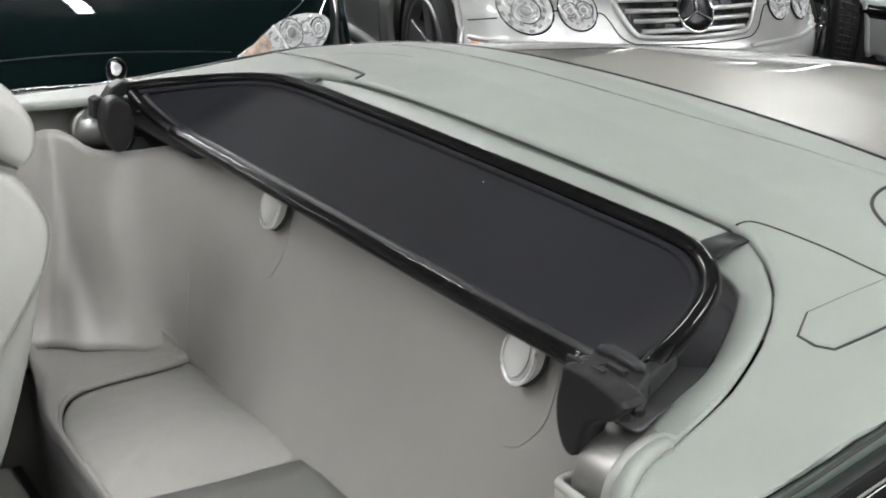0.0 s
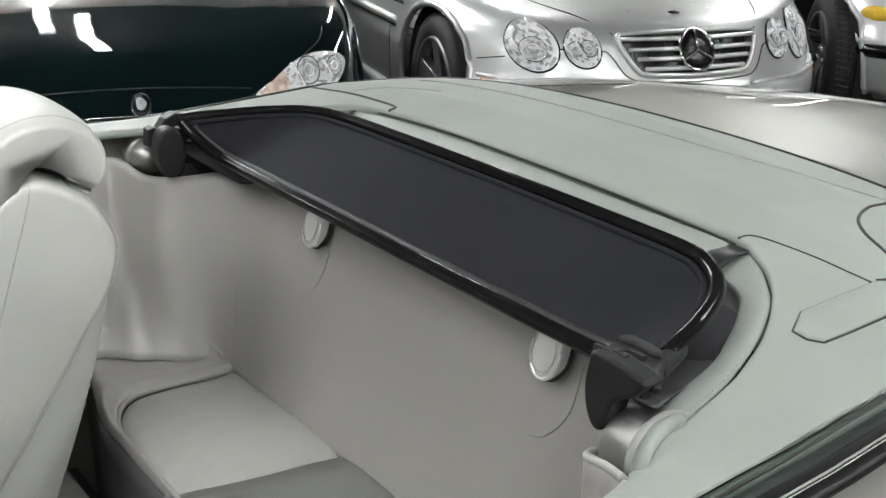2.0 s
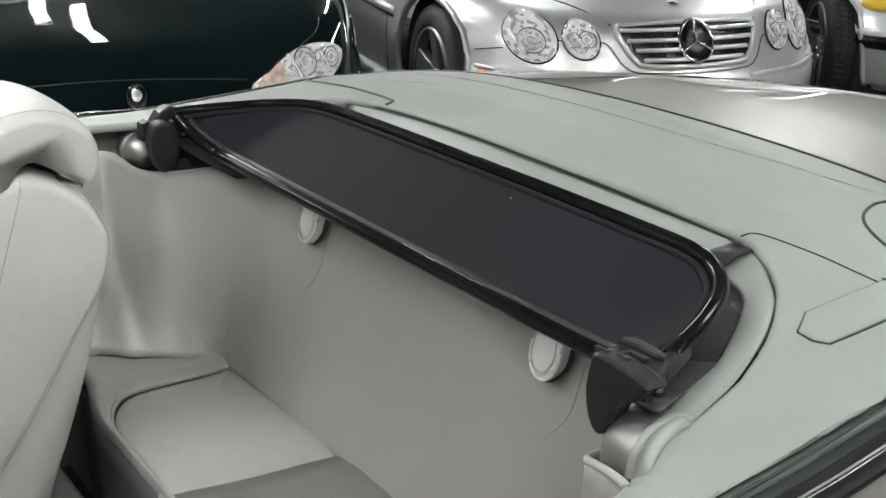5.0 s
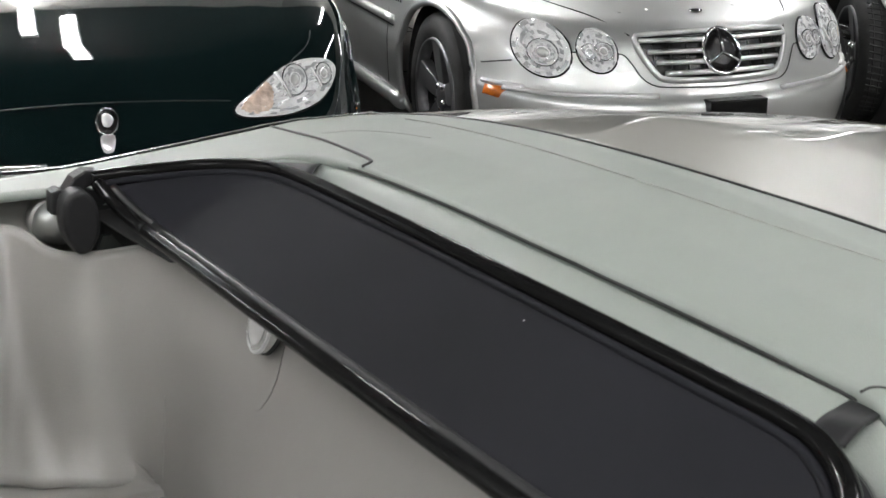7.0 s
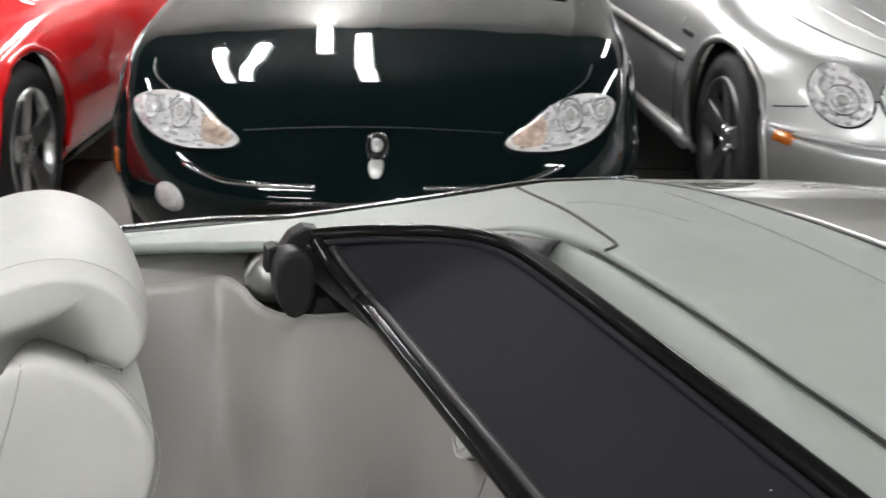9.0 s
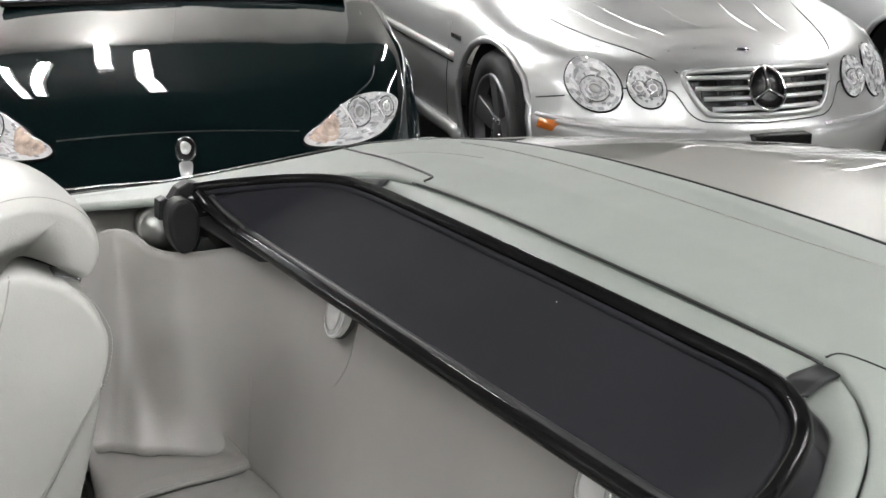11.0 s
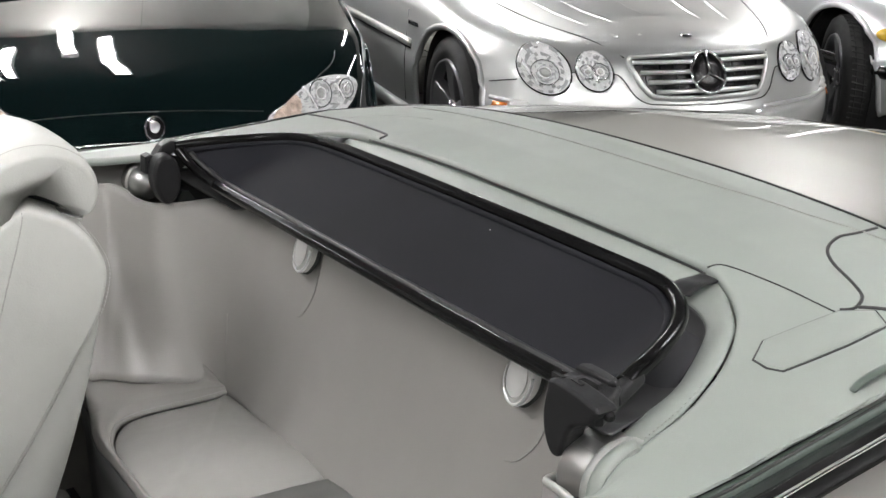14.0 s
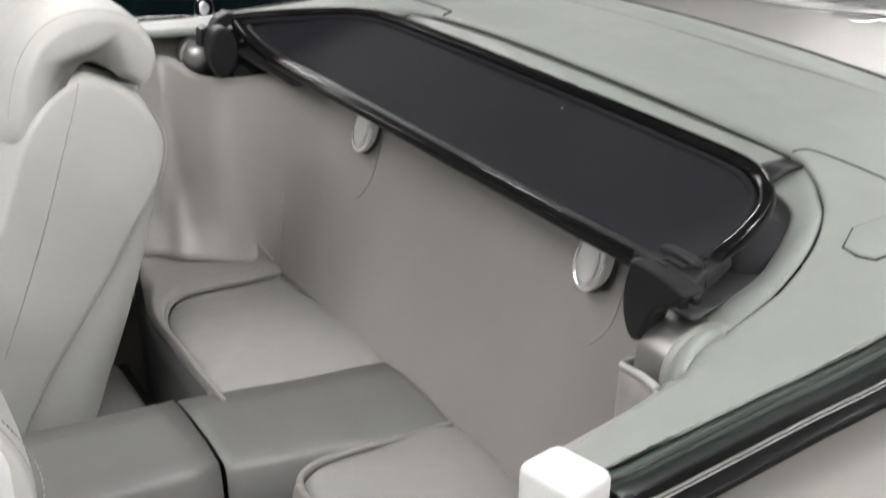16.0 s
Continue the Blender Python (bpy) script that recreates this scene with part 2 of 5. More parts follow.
def puff(profile, y0, y1, n=3.0, floor_scale=0.72, steps=14, anchor=None):
    """A cushion: a side outline (x, z) carried across y and drawn in towards both cheeks."""
    cx = sum(p[0] for p in profile) / len(profile)
    cz = sum(p[1] for p in profile) / len(profile)
    cx, cz = anchor or (cx, cz)
    bm = bmesh.new()
    rings = []
    mid, half = (y0 + y1) / 2, (y1 - y0) / 2
    for k in range(steps + 1):
        t = math.sin((k / steps - 0.5) * math.pi)
        s = floor_scale + (1 - floor_scale) * max(0, 1 - abs(t) ** n) ** (1 / n)
        rings.append([bm.verts.new((cx + (x - cx) * s, mid + half * t, cz + (z - cz) * s)) for x, z in profile])
    m = len(profile)
    for a, b in zip(rings, rings[1:]):
        for i in range(m):
            bm.faces.new((a[i], a[(i + 1) % m], b[(i + 1) % m], b[i]))
    bm.faces.new(rings[0])
    bm.faces.new(rings[-1][::-1])
    return bm


def mix(table, x):
    return float(np.interp(x, [a for a, _ in table], [b for _, b in table]))


# ---- the garage ----
def garage():
    x0, x1, y0, y1, top = -9.5, 10.5, -7.0, 10.2, 3.4
    square = pose(0, 0, 0, 0, 0, YAW)
    part("floor", box(x0, x1, y0, y1, FLOOR - 0.2, FLOOR), M_FLOOR, None, smooth=False).matrix_basis = square
    tagged(bpy.data.objects["floor"], "worn brown-grey garage floor with dark joints", "floor", kind="structure")
    for name, b in (("wall_north_1", (x0 - 0.2, 1.2, y1, y1 + 0.2)), ("wall_north_2", (1.2, x1 + 0.2, y1, y1 + 0.2)), ("wall_south", (x0 - 0.2, x1 + 0.2, y0 - 0.2, y0)),
                    ("wall_east", (x1, x1 + 0.2, y0, y1)), ("wall_west", (x0 - 0.2, x0, y0, y1))):
        # The second north wall is unseen and darkened to dull reflections.
        dark = name == "wall_north_2"
        ob = part(name, box(*b, FLOOR - 0.2, top + 0.2), M_WALL_G if dark else M_WALL_N if name == "wall_north_1" else M_WALL, None, smooth=False)
        ob.matrix_basis = square
        tagged(ob, "plain unseen garage wall, darkened to dull reflections" if dark else "plain pale painted garage wall", "wall", kind="structure")
    ob = part("ceiling", box(x0, x1, y0, y1, top, top + 0.2), M_CEIL, None, smooth=False)
    ob.matrix_basis = square
    tagged(ob, "black-painted garage ceiling", "ceiling", kind="structure")
    # floor joints
    bm = bmesh.new()
    for k in range(-3, 4):
        box(-9, 10, 4.6 + k * 1.5 - 0.006, 4.6 + k * 1.5 + 0.006, FLOOR, FLOOR + 0.003, bm=bm)
    ob = part("floor_joint", bm, M_RUBBER, bpy.data.objects["floor"], smooth=False)
    # strip lights: rows known from bonnet reflections, then added unseen fill lamps
    lamp = thing("ceiling_light", "white fluorescent strip light, serving reflected rows and added unseen fill", "ceiling light", group="strip lights")
    part("housing", box(-0.07, 0.07, -0.785, 0.785, -0.05, 0.03, 0.01), M_WHITEP, lamp, smooth=False)
    part("diffuser", box(-0.052, 0.052, -0.775, 0.775, -0.075, -0.05, 0.01), M_TUBE_ON, lamp, smooth=False)
    spots = [(0.76, 7.0, -17), (1.22, 8.5, -17), (1.06, 7.1, -20), (1.60, 8.57, -20), (2.44, 9.5, -14), (2.08, 7.0, -16), (2.50, 8.5, -16), (7.0, 5.2, -30), (7.85, 6.6, -30), (5.35, 7.6, -20), (5.9, 9.0, -20),
             # unseen lamps, added to brighten the open car and its surroundings
             (-3.4, 4.6, -20), (-2.2, 7.8, -20), (-2.6, 0.4, 80), (-0.6, -1.6, 84), (4.8, -0.9, 84), (5.4, 1.4, 78), (-1.7, 1.6, 70), (0.9, -0.2, 78), (-2.4, -3.6, 84), (-0.6, -4.3, 84), (5.0, -3.8, 84)]
    for k, (x, y, turn) in enumerate(spots):
        m = pose(x, y, top - 0.03, 0, 0, turn)
        if k == 0:
            lamp.matrix_basis = m
        else:
            copy_thing(lamp, m)


# direction of the parked row: the cars look along -BACK
YAW = -20.5
BACK = Vector((math.sin(radians(20.5)), math.cos(radians(20.5)), 0))
RIGHT = Vector((math.cos(radians(20.5)), -math.sin(radians(20.5)), 0))


# ---- parked cars ----
def loop(y, w, zf, zr, length, depth, n, spread, tail=0.45, even=False):
    """One closed outline round a car body: y front, half width w, heights at nose and at the back."""
    pts = []
    yb = length - 0.25 * y
    d, e = depth * (w / spread) if w < spread else depth, tail * (w / spread)
    d, e = max(d, 0.02), max(e, 0.02)
    m = 18
    for k in range(m + 1):
        a = math.pi / 2 * k / m
        pts.append((w * math.sin(a) ** (2 / n), y + d * (1 - math.cos(a) ** (2 / n))))
    straight = lin(y + d, yb - e, 64)[1:-1]
    pts += [(w, q) for q in straight]
    for k in range(m + 1):
        a = math.pi / 2 * k / m
        pts.append((w * math.cos(a) ** (2 / n), yb - e * (1 - math.sin(a) ** (2 / n))))
    full = [(-a, b) for a, b in pts[::-1]][:-1] + pts[:-1]
    out = []
    for a, b in full:
        if even:
            t = min(max((b - y) / (1.5 - y), 0), 1)
        else:
            t = min(max((b - y) / 1.25, 0), 1)
            t = t * t * (3 - 2 * t)
        out.append(Vector((a, b, zf + (zr - zf) * t)))
    return out


def shell(levels, length, depth, n, spread, hubs, arch, even=False):
    """A car's painted shell from a stack of outlines, with round wheel openings."""
    bm = bmesh.new()
    fine = []
    for i in range(len(levels) - 1):
        a, b, c, e = levels[max(i - 1, 0)], levels[i], levels[i + 1], levels[min(i + 2, len(levels) - 1)]
        for k in range(5):
            t = k / 5
            fine.append([0.5 * (2 * q + (r - p) * t + (2 * p - 5 * q + 4 * r - u) * t * t + (3 * q - p - 3 * r + u) * t ** 3) for p, q, r, u in zip(a, b, c, e)])
    fine = [(f[0], max(f[1], 0.0006), f[2], f[3]) for f in fine]
    fine.append((levels[-1][0], 0.0005, levels[-1][2], levels[-1][3]))
    rows = [[bm.verts.new(p) for p in loop(*l, length, depth, n, spread, even=even)] for l in fine]
    m = len(rows[0])
    for r, s in zip(rows, rows[1:]):
        for i in range(m):
            bm.faces.new((r[i], r[(i + 1) % m], s[(i + 1) % m], s[i]))
    dead = [f for f in bm.faces for c in [f.calc_center_median()] if abs(c.x) > spread * 0.72
            and any((c.y - h[0]) ** 2 + (c.z - h[1]) ** 2 < arch ** 2 for h in hubs)]
    near = {v for f in dead for v in f.verts}
    bmesh.ops.delete(bm, geom=dead, context="FACES")
    for v in near:
        if v.is_valid and v.is_boundary:
            for h in hubs:
                q = Vector((0, v.co.y - h[0], v.co.z - h[1]))
                if 0 < q.length < arch * 1.35 and v.co.z > levels[0][2] + 0.005:
                    q *= arch / q.length
                    v.co.y, v.co.z = h[0] + q.y, h[1] + q.z
    bmesh.ops.recalc_face_normals(bm, faces=bm.faces)
    return bm


def wheel(parent, x, y, z, r, side, rim, spokes=5, width=0.23, turn=0.0, ribs=False):
    """A wheel whose outer face looks along side * x."""
    w = new("wheel")
    w.parent = parent
    w.matrix_basis = pose(x, y, z, 0, 0, turn)
    k = side
    part("tyre", lathe([(r * 0.70, -k * width), (r * 0.93, -k * width), (r, -k * (width - 0.03)), (r, -k * 0.04), (r * 0.965, -k * 0.012), (r * 0.86, k * 0.004), (r * 0.72, -k * 0.012), (r * 0.70, -k * 0.03)], (0, 0, 0), "x", 48), M_TYRE, w)
    bm = bmesh.new()
    for g in range(4):
        h = -k * (0.055 + g * 0.04)
        tube([(h, r * 1.001 * math.cos(a), r * 1.001 * math.sin(a)) for a in (2 * math.pi * i / 40 for i in range(40))], 0.004, 5, True, bm=bm)
    part("tread_groove", bm, M_WELL, w)
    if ribs:
        bm = bmesh.new()
        for i in range(64):
            a = 2 * math.pi * i / 64
            c, d = math.cos(a) * r, math.sin(a) * r
            for h in (0.035, 0.135):
                tube([(-k * h, c, d), (-k * (h + 0.075), math.cos(a + 0.05) * r, math.sin(a + 0.05) * r)], 0.006, 4, bm=bm)
        part("tread_rib", bm, M_TYRE, w, smooth=False)
    part("rim", lathe([(r * 0.715, -k * 0.015), (r * 0.70, k * 0.002), (r * 0.67, -k * 0.006), (r * 0.655, -k * 0.05)], (0, 0, 0), "x", 48), rim, w)
    part("rim_barrel", lathe([(r * 0.655, -k * 0.05), (r * 0.62, -k * 0.17), (0.02, -k * 0.18)], (0, 0, 0), "x", 40), M_WELL, w)
    for i in range(spokes):
        a = 2 * math.pi * i / spokes + 0.35
        bm = bmesh.new()
        ring = []
        for rr, hw, dx in ((0.03, 0.030, -0.040), (r * 0.3, 0.044, -0.026), (r * 0.50, 0.046, -0.016), (r * 0.685, 0.052, -0.008)):
            row = []
            for s, d in ((-1, 0), (1, 0), (1, -0.05), (-1, -0.05)):
                q = Vector((k * (dx + d), rr, s * hw))
                row.append(bm.verts.new((q.x, q.y * math.cos(a) - q.z * math.sin(a), q.y * math.sin(a) + q.z * math.cos(a))))
            ring.append(row)
        for p, q in zip(ring, ring[1:]):
            for j in range(4):
                bm.faces.new((p[j], p[(j + 1) % 4], q[(j + 1) % 4], q[j]))
        bm.faces.new(ring[0])
        bm.faces.new(ring[-1][::-1])
        part("spoke", bm, rim, w, smooth=False, bevel=0.006)
    part("hub_cap", lathe([(0.075, -k * 0.06), (0.07, -k * 0.035), (0.03, -k * 0.028), (0.001, -k * 0.027)], (0, 0, 0), "x", 24), rim, w)
    for i in range(5):
        a = 2 * math.pi * (i + 0.5) / 5 + 0.35
        part("wheel_bolt", lathe([(0.012, -k * 0.05), (0.011, -k * 0.024), (0.001, -k * 0.022)], (0, 0.05 * math.cos(a), 0.05 * math.sin(a)), "x", 8), M_CHROME, w)
    return w


class Front:
    """Lays shapes on the front of a body: (x, z) seen from ahead, or (y, z) from the side."""

    def __init__(self, bm, dx=0.0):
        self.dx = dx
        self.tree = BVHTree.FromBMesh(bm)

    def at(self, x, z, off=0.0):
        hit, nor, _, _ = self.tree.ray_cast(Vector((x + self.dx, -3, z)), Vector((0, 1, 0)))
        if hit is None:
            hit, nor, _, _ = self.tree.find_nearest(Vector((x, 0.1, z)))
        if nor.y > 0:
            nor = -nor
        return hit + nor * off

    def side(self, s, y, z, off=0.0):
        hit, nor, _, _ = self.tree.ray_cast(Vector((s * 3, y, z)), Vector((-s, 0, 0)))
        if hit is None:
            hit, nor, _, _ = self.tree.find_nearest(Vector((s * 0.9, y, z)))
        if nor.x * s < 0:
            nor = -nor
        return hit + nor * off

    def top(self, x, y, off=0.0):
        hit, nor, _, _ = self.tree.ray_cast(Vector((x, y, 3)), Vector((0, 0, -1)))
        if nor.z < 0:
            nor = -nor
        return hit + nor * off

    def patch(self, outline, rings, at=None):
        """A disc over a closed outline; rings: (share of the way to the middle, height)."""
        at = at or self.at
        cx = sum(p[0] for p in outline) / len(outline)
        cz = sum(p[1] for p in outline) / len(outline)
        bm = bmesh.new()
        rows = []
        for s, off in rings:
            rows.append([bm.verts.new(at(cx + (x - cx) * s, cz + (z - cz) * s, off)) for x, z in outline])
        n = len(outline)
        for a, b in zip(rows, rows[1:]):
            for i in range(n):
                bm.faces.new((a[i], a[(i + 1) % n], b[(i + 1) % n], b[i]))
        bm.faces.new(rows[-1])
        return bm

    def line(self, pts, r, at=None, off=0.0, closed=False, seg=6, squash=1.0):
        at = at or self.at
        return tube([at(x, z, off) for x, z in pts], r, seg, closed, squash)


def oval(cx, cz, a, b, tilt=0.0, n=28):
    t = radians(tilt)
    return [(cx + a * math.cos(u) * math.cos(t) - b * math.sin(u) * math.sin(t), cz + a * math.cos(u) * math.sin(t) + b * math.sin(u) * math.cos(t)) for u in (2 * math.pi * i / n for i in range(n))]


def flat(points, steps=5, closed=True):
    return [(p.x, p.y) for p in curve([(a, b, 0) for a, b in points], steps, closed)]


def facets(fr, outline, base, jitter, share, rng):
    """A reflector of small tilted facets over an outline; share: how many of them are kept."""
    cx = sum(p[0] for p in outline) / len(outline)
    cz = sum(p[1] for p in outline) / len(outline)
    bm = bmesh.new()
    rows = []
    for k in lin(0.93, 0.06, 9):
        turn = rng.uniform(-0.03, 0.03)
        rows.append([fr.at(cx + (x - cx) * (k + turn), cz + (z - cz) * (k + turn), base + rng.uniform(-jitter, jitter)) for x, z in outline])
    n = len(outline)
    for a, b in zip(rows, rows[1:]):
        for i in range(n):
            if rng.random() < share:
                bm.faces.new([bm.verts.new(p) for p in (a[i], a[(i + 1) % n], b[(i + 1) % n], b[i])])
    return bm


def lamp_unit(name, car, fr, outline, bulbs, label, rim=M_BLACK):
    """A headlight: dark rim, faceted bright reflector, round lamps in rings, clear cover."""
    rng = random.Random(len(bulbs) * 7 + int(abs(outline[0][0]) * 1000))
    lamp = part(name, fr.patch(outline, ((1.0, 0.002), (0.99, 0.006), (0.86, 0.003), (0.4, 0.003))), M_LAMPGREY, car, label)
    part("rim", fr.line(outline, 0.0045, off=0.004, closed=True), rim, lamp)
    part("reflector", facets(fr, outline, 0.007, 0.0028, 0.85, rng), M_LAMPGREY, lamp, smooth=False)
    part("reflector_facet", facets(fr, outline, 0.0092, 0.0030, 0.30, rng), M_FACET, lamp, "bright mirror facets", smooth=False)
    for cx, cz, r in bulbs:
        bowl = oval(cx, cz, r, r, n=18)
        part("bulb_bowl", fr.patch(bowl, ((1.0, 0.008), (0.97, 0.016), (0.80, 0.012), (0.6, 0.010), (0.3, 0.010))), M_REFL, lamp)
        part("bowl_facet", facets(fr, bowl, 0.0130, 0.0022, 0.40, rng), M_FACET, lamp, smooth=False)
        part("bowl_ring", fr.line(bowl, 0.0030, off=0.015, closed=True), M_CHROME, lamp)
        part("projector", fr.patch(oval(cx, cz, r * 0.40, r * 0.40, n=16), ((1.0, 0.012), (0.85, 0.018), (0.4, 0.021))), M_SATIN, lamp, "grey bulb shield")
        part("projector_ring", fr.line(oval(cx, cz, r * 0.44, r * 0.44, n=16), 0.0026, off=0.018, closed=True), M_BEAD, lamp)
        part("reflector_bar", fr.line([(cx - r * 1.45, cz + r * 0.75), (cx - r * 0.55, cz - r * 1.0)], 0.0060, off=0.014), M_BEAD, lamp)
    ob = part("lamp_cover", fr.patch(outline, ((0.99, 0.006), (0.92, 0.024), (0.6, 0.031), (0.3, 0.033))), M_LENS, lamp)
    ob.visible_shadow = False
    return lamp


def greenhouse(car, paint, base_y, base_z, w, top_z, length):
    def ring(k, f):
        y0, y1, ww, z = (base_y, length - 0.7, w, base_z) if k == 0 else (base_y + 0.75, length - 1.35, w * 0.80, top_z - 0.05) if k == 1 else (base_y + 1.0, length - 1.6, w * 0.6, top_z)
        a = 2 * math.pi * f
        c, s = math.cos(a), math.sin(a)
        return Vector((ww * math.copysign(abs(s) ** 0.6, s), (y0 + y1) / 2 - (y1 - y0) / 2 * math.copysign(abs(c) ** 0.6, c), z))

    fs = [i / 48 for i in range(48)]
    part("cabin_glass", sheet(lambda f, k: ring(0, f) * (1 - k) + ring(1, f) * k, fs, lin(0, 1, 5), True), M_GLASS_D, car)
    bm = sheet(lambda f, k: ring(1, f) * (1 - k) + ring(2, f) * k, fs, lin(0, 1, 4), True)
    top = [v for v in bm.verts if abs(v.co.z - top_z) < 1e-4]
    bm.faces.new(sorted(top, key=lambda v: math.atan2(v.co.x, v.co.y - base_y - 1.5)))
    part("roof", bm, paint, car)


def parked(name, label, origin, levels, length, depth, n, spread, hubs, arch, paint, turn=YAW, even=False):
    car = thing(name, label, "car", m=pose(origin[0], origin[1], FLOOR, 0, 0, turn))
    bm = shell(levels, length, depth, n, spread, hubs, arch, even)
    fr = Front(bm)
    part("body", bm, paint, car)
    for h in hubs:
        for s in (-1, 1):
            b = lathe([(arch * 1.02, -s * 0.02), (arch * 1.04, -s * 0.34), (0.02, -s * 0.35)], (s * (spread - 0.03), h[0], h[1]), "x", 40)
            part("wheel_well", b, M_WELL, car)
            lip = []
            for a in lin(radians(-32), radians(212), 44):
                y, z = h[0] + (arch + 0.012) * math.cos(a), h[1] + (arch + 0.012) * math.sin(a)
                if z > levels[0][2] + 0.03:
                    p = fr.side(s, y, z, -0.004)
                    if p.x * s > 0.4:
                        lip.append(p)
            part("arch_lip", tube(lip, 0.017, 8), paint, car)
    return car, fr


def silver_coupe():
    levels = [(0.16, 0.82, 0.15, 0.16), (0.05, 0.885, 0.21, 0.22), (0.0, 0.91, 0.33, 0.36), (0.005, 0.92, 0.425, 0.50), (0.05, 0.915, 0.46, 0.58),
              (0.10, 0.905, 0.57, 0.72), (0.145, 0.88, 0.655, 0.80), (0.21, 0.82, 0.705, 0.86), (0.32, 0.69, 0.735, 0.895), (0.48, 0.42, 0.76, 0.92), (0.6, 0.18, 0.772, 0.93), (0.64, 0.01, 0.775, 0.932)]
    hubs = ((0.88, 0.335), (3.76, 0.335))
    car, fr = parked("silver_coupe", "silver two-door coupe with oval twin headlights, parked facing out", (3.52, 3.47), levels, 4.99, 0.95, 2.25, 0.92, hubs, 0.382, M_SILVER, -14.5)
    for h in hubs:
        for s in (-1, 1):
            wheel(car, s * 0.880, h[0], h[1], 0.348, s, M_RIM_D, ribs=True)
    for s in (-1, 1):
        lamp_unit("headlight", car, fr, oval(s * 0.625, 0.611, 0.088, 0.098, -s * 14), ((s * 0.622, 0.597, 0.046),), "large oval clear headlight")
        lamp_unit("headlight", car, fr, oval(s * 0.452, 0.610, 0.067, 0.075, -s * 8), ((s * 0.432, 0.607, 0.030), (s * 0.478, 0.605, 0.026)), "small oval clear headlight")
        part("lamp_joint", fr.line([(s * 0.516, 0.607), (s * 0.540, 0.606)], 0.003, off=0.002), M_BLACK, car)
        part("bonnet_edge", fr.line(flat([(s * 0.388, 0.603), (s * 0.362, 0.598), (s * 0.338, 0.565), (s * 0.312, 0.522), (s * 0.272, 0.494), (s * 0.21, 0.486), (0, 0.479)], 5, False), 0.0026, off=0.001), M_RUBBER, car)
        strip = curve([fr.at(s * 0.26, 0.455, 0.004), fr.at(s * 0.52, 0.457, 0.004), fr.at(s * 0.66, 0.459, 0.004), fr.at(s * 0.76, 0.463, 0.004), fr.side(s, 0.33, 0.471, 0.004), fr.side(s, 0.41, 0.477, 0.004), fr.side(s, 0.48, 0.482, 0.004)], 6)
        part("bumper_strip", tube(strip, 0.0115, 8, squash=0.8), M_BEAD, car, "bright chrome bumper strip")
        part("side_marker", fr.patch([(0.36, 0.462), (0.455, 0.468), (0.455, 0.434), (0.385, 0.426)], ((1.0, 0.002), (0.9, 0.009)), at=lambda y, z, off=0.0, s=s: fr.side(s, y, z, off)), M_AMBER, car, "orange side marker lamp")
        part("wing_joint", fr.line([(s * 0.72, 0.565), (s * 0.80, 0.545), (s * 0.88, 0.55)], 0.003, off=0.002), M_RUBBER, car)
        # side strip and door lines
        for z, r, m in ((0.60, 0.02, M_SILVER), (0.575, 0.004, M_RUBBER)):
            part("side_strip", tube([fr.side(s, y, z + 0.012 * (y - 1.3), 0.004) for y in lin(1.32, 3.1, 16)], r, 8, squash=1.0), m, car)
        part("sill_strip", tube([fr.side(s, y, 0.25, 0.01) for y in lin(1.22, 3.2, 14)], 0.035, 8), M_SILVER, car)
        part("door_line", tube([fr.side(s, y, z, 0.0) for y, z in ((1.46, 0.3), (1.42, 0.5), (1.40, 0.75))], 0.004, 6), M_RUBBER, car)
        # unreadable model lettering as small bars
        bm = bmesh.new()
        for k in range(5):
            p = fr.side(s, 1.22 + 0.034 * k, 0.695, 0.003)
            box(p.x - 0.003, p.x + 0.003, p.y - 0.012, p.y + 0.012, p.z - 0.010, p.z + 0.010, bm=bm)
        part("side_lettering", bm, M_CHROME, car, smooth=False)
    # grille
    grille = [(-0.315, 0.655), (-0.30, 0.60), (-0.26, 0.535), (-0.21, 0.512), (0, 0.505), (0.21, 0.512), (0.26, 0.535), (0.30, 0.60), (0.315, 0.655), (0.25, 0.668), (0, 0.674), (-0.25, 0.668)]
    g = part("grille", fr.patch(flat(grille, 4), ((1.0, 0.002), (0.97, 0.006), (0.5, 0.006))), M_BLACK, car, "dark grille with bright horizontal bars")
    part("grille_frame", fr.line(flat(grille, 4), 0.0125, off=0.004, closed=True), M_SILVER, g)
    for k in range(4):
        z = 0.532 + 0.037 * k
        w = 0.225 + 0.027 * k
        part("grille_bar", fr.line([(x, z) for x in lin(-w, w, 16)], 0.0118, off=0.013, squash=0.8), M_BEAD, g)
    bm = bmesh.new()
    for x in lin(-0.26, 0.26, 9):
        tube([fr.at(x, z, 0.008) for z in (0.525, 0.65)], 0.003, 5, bm=bm)
    part("grille_rib", bm, M_PLASTIC, g)
    b = part("badge", fr.patch(oval(0, 0.593, 0.075, 0.075), ((1.0, 0.012), (0.97, 0.030), (0.5, 0.032))), M_BLACK, g, "round dark badge with bright ring")
    part("badge_ring", fr.line(oval(0, 0.593, 0.075, 0.075), 0.007, off=0.03, closed=True), M_CHROME, b)
    for a in (90, 210, 330):
        part("badge_arm", fr.line([(0.07 * s * math.cos(radians(a)), 0.593 + 0.07 * s * math.sin(radians(a))) for s in (0, 0.5, 1)], 0.0055, off=0.035), M_CHROME, b)
    part("bonnet_badge", lathe([(0.026, 0), (0.024, 0.004), (0.01, 0.007), (0.001, 0.007)], fr.top(0, 0.30, 0.0), "z", 20), M_CHROME, car)
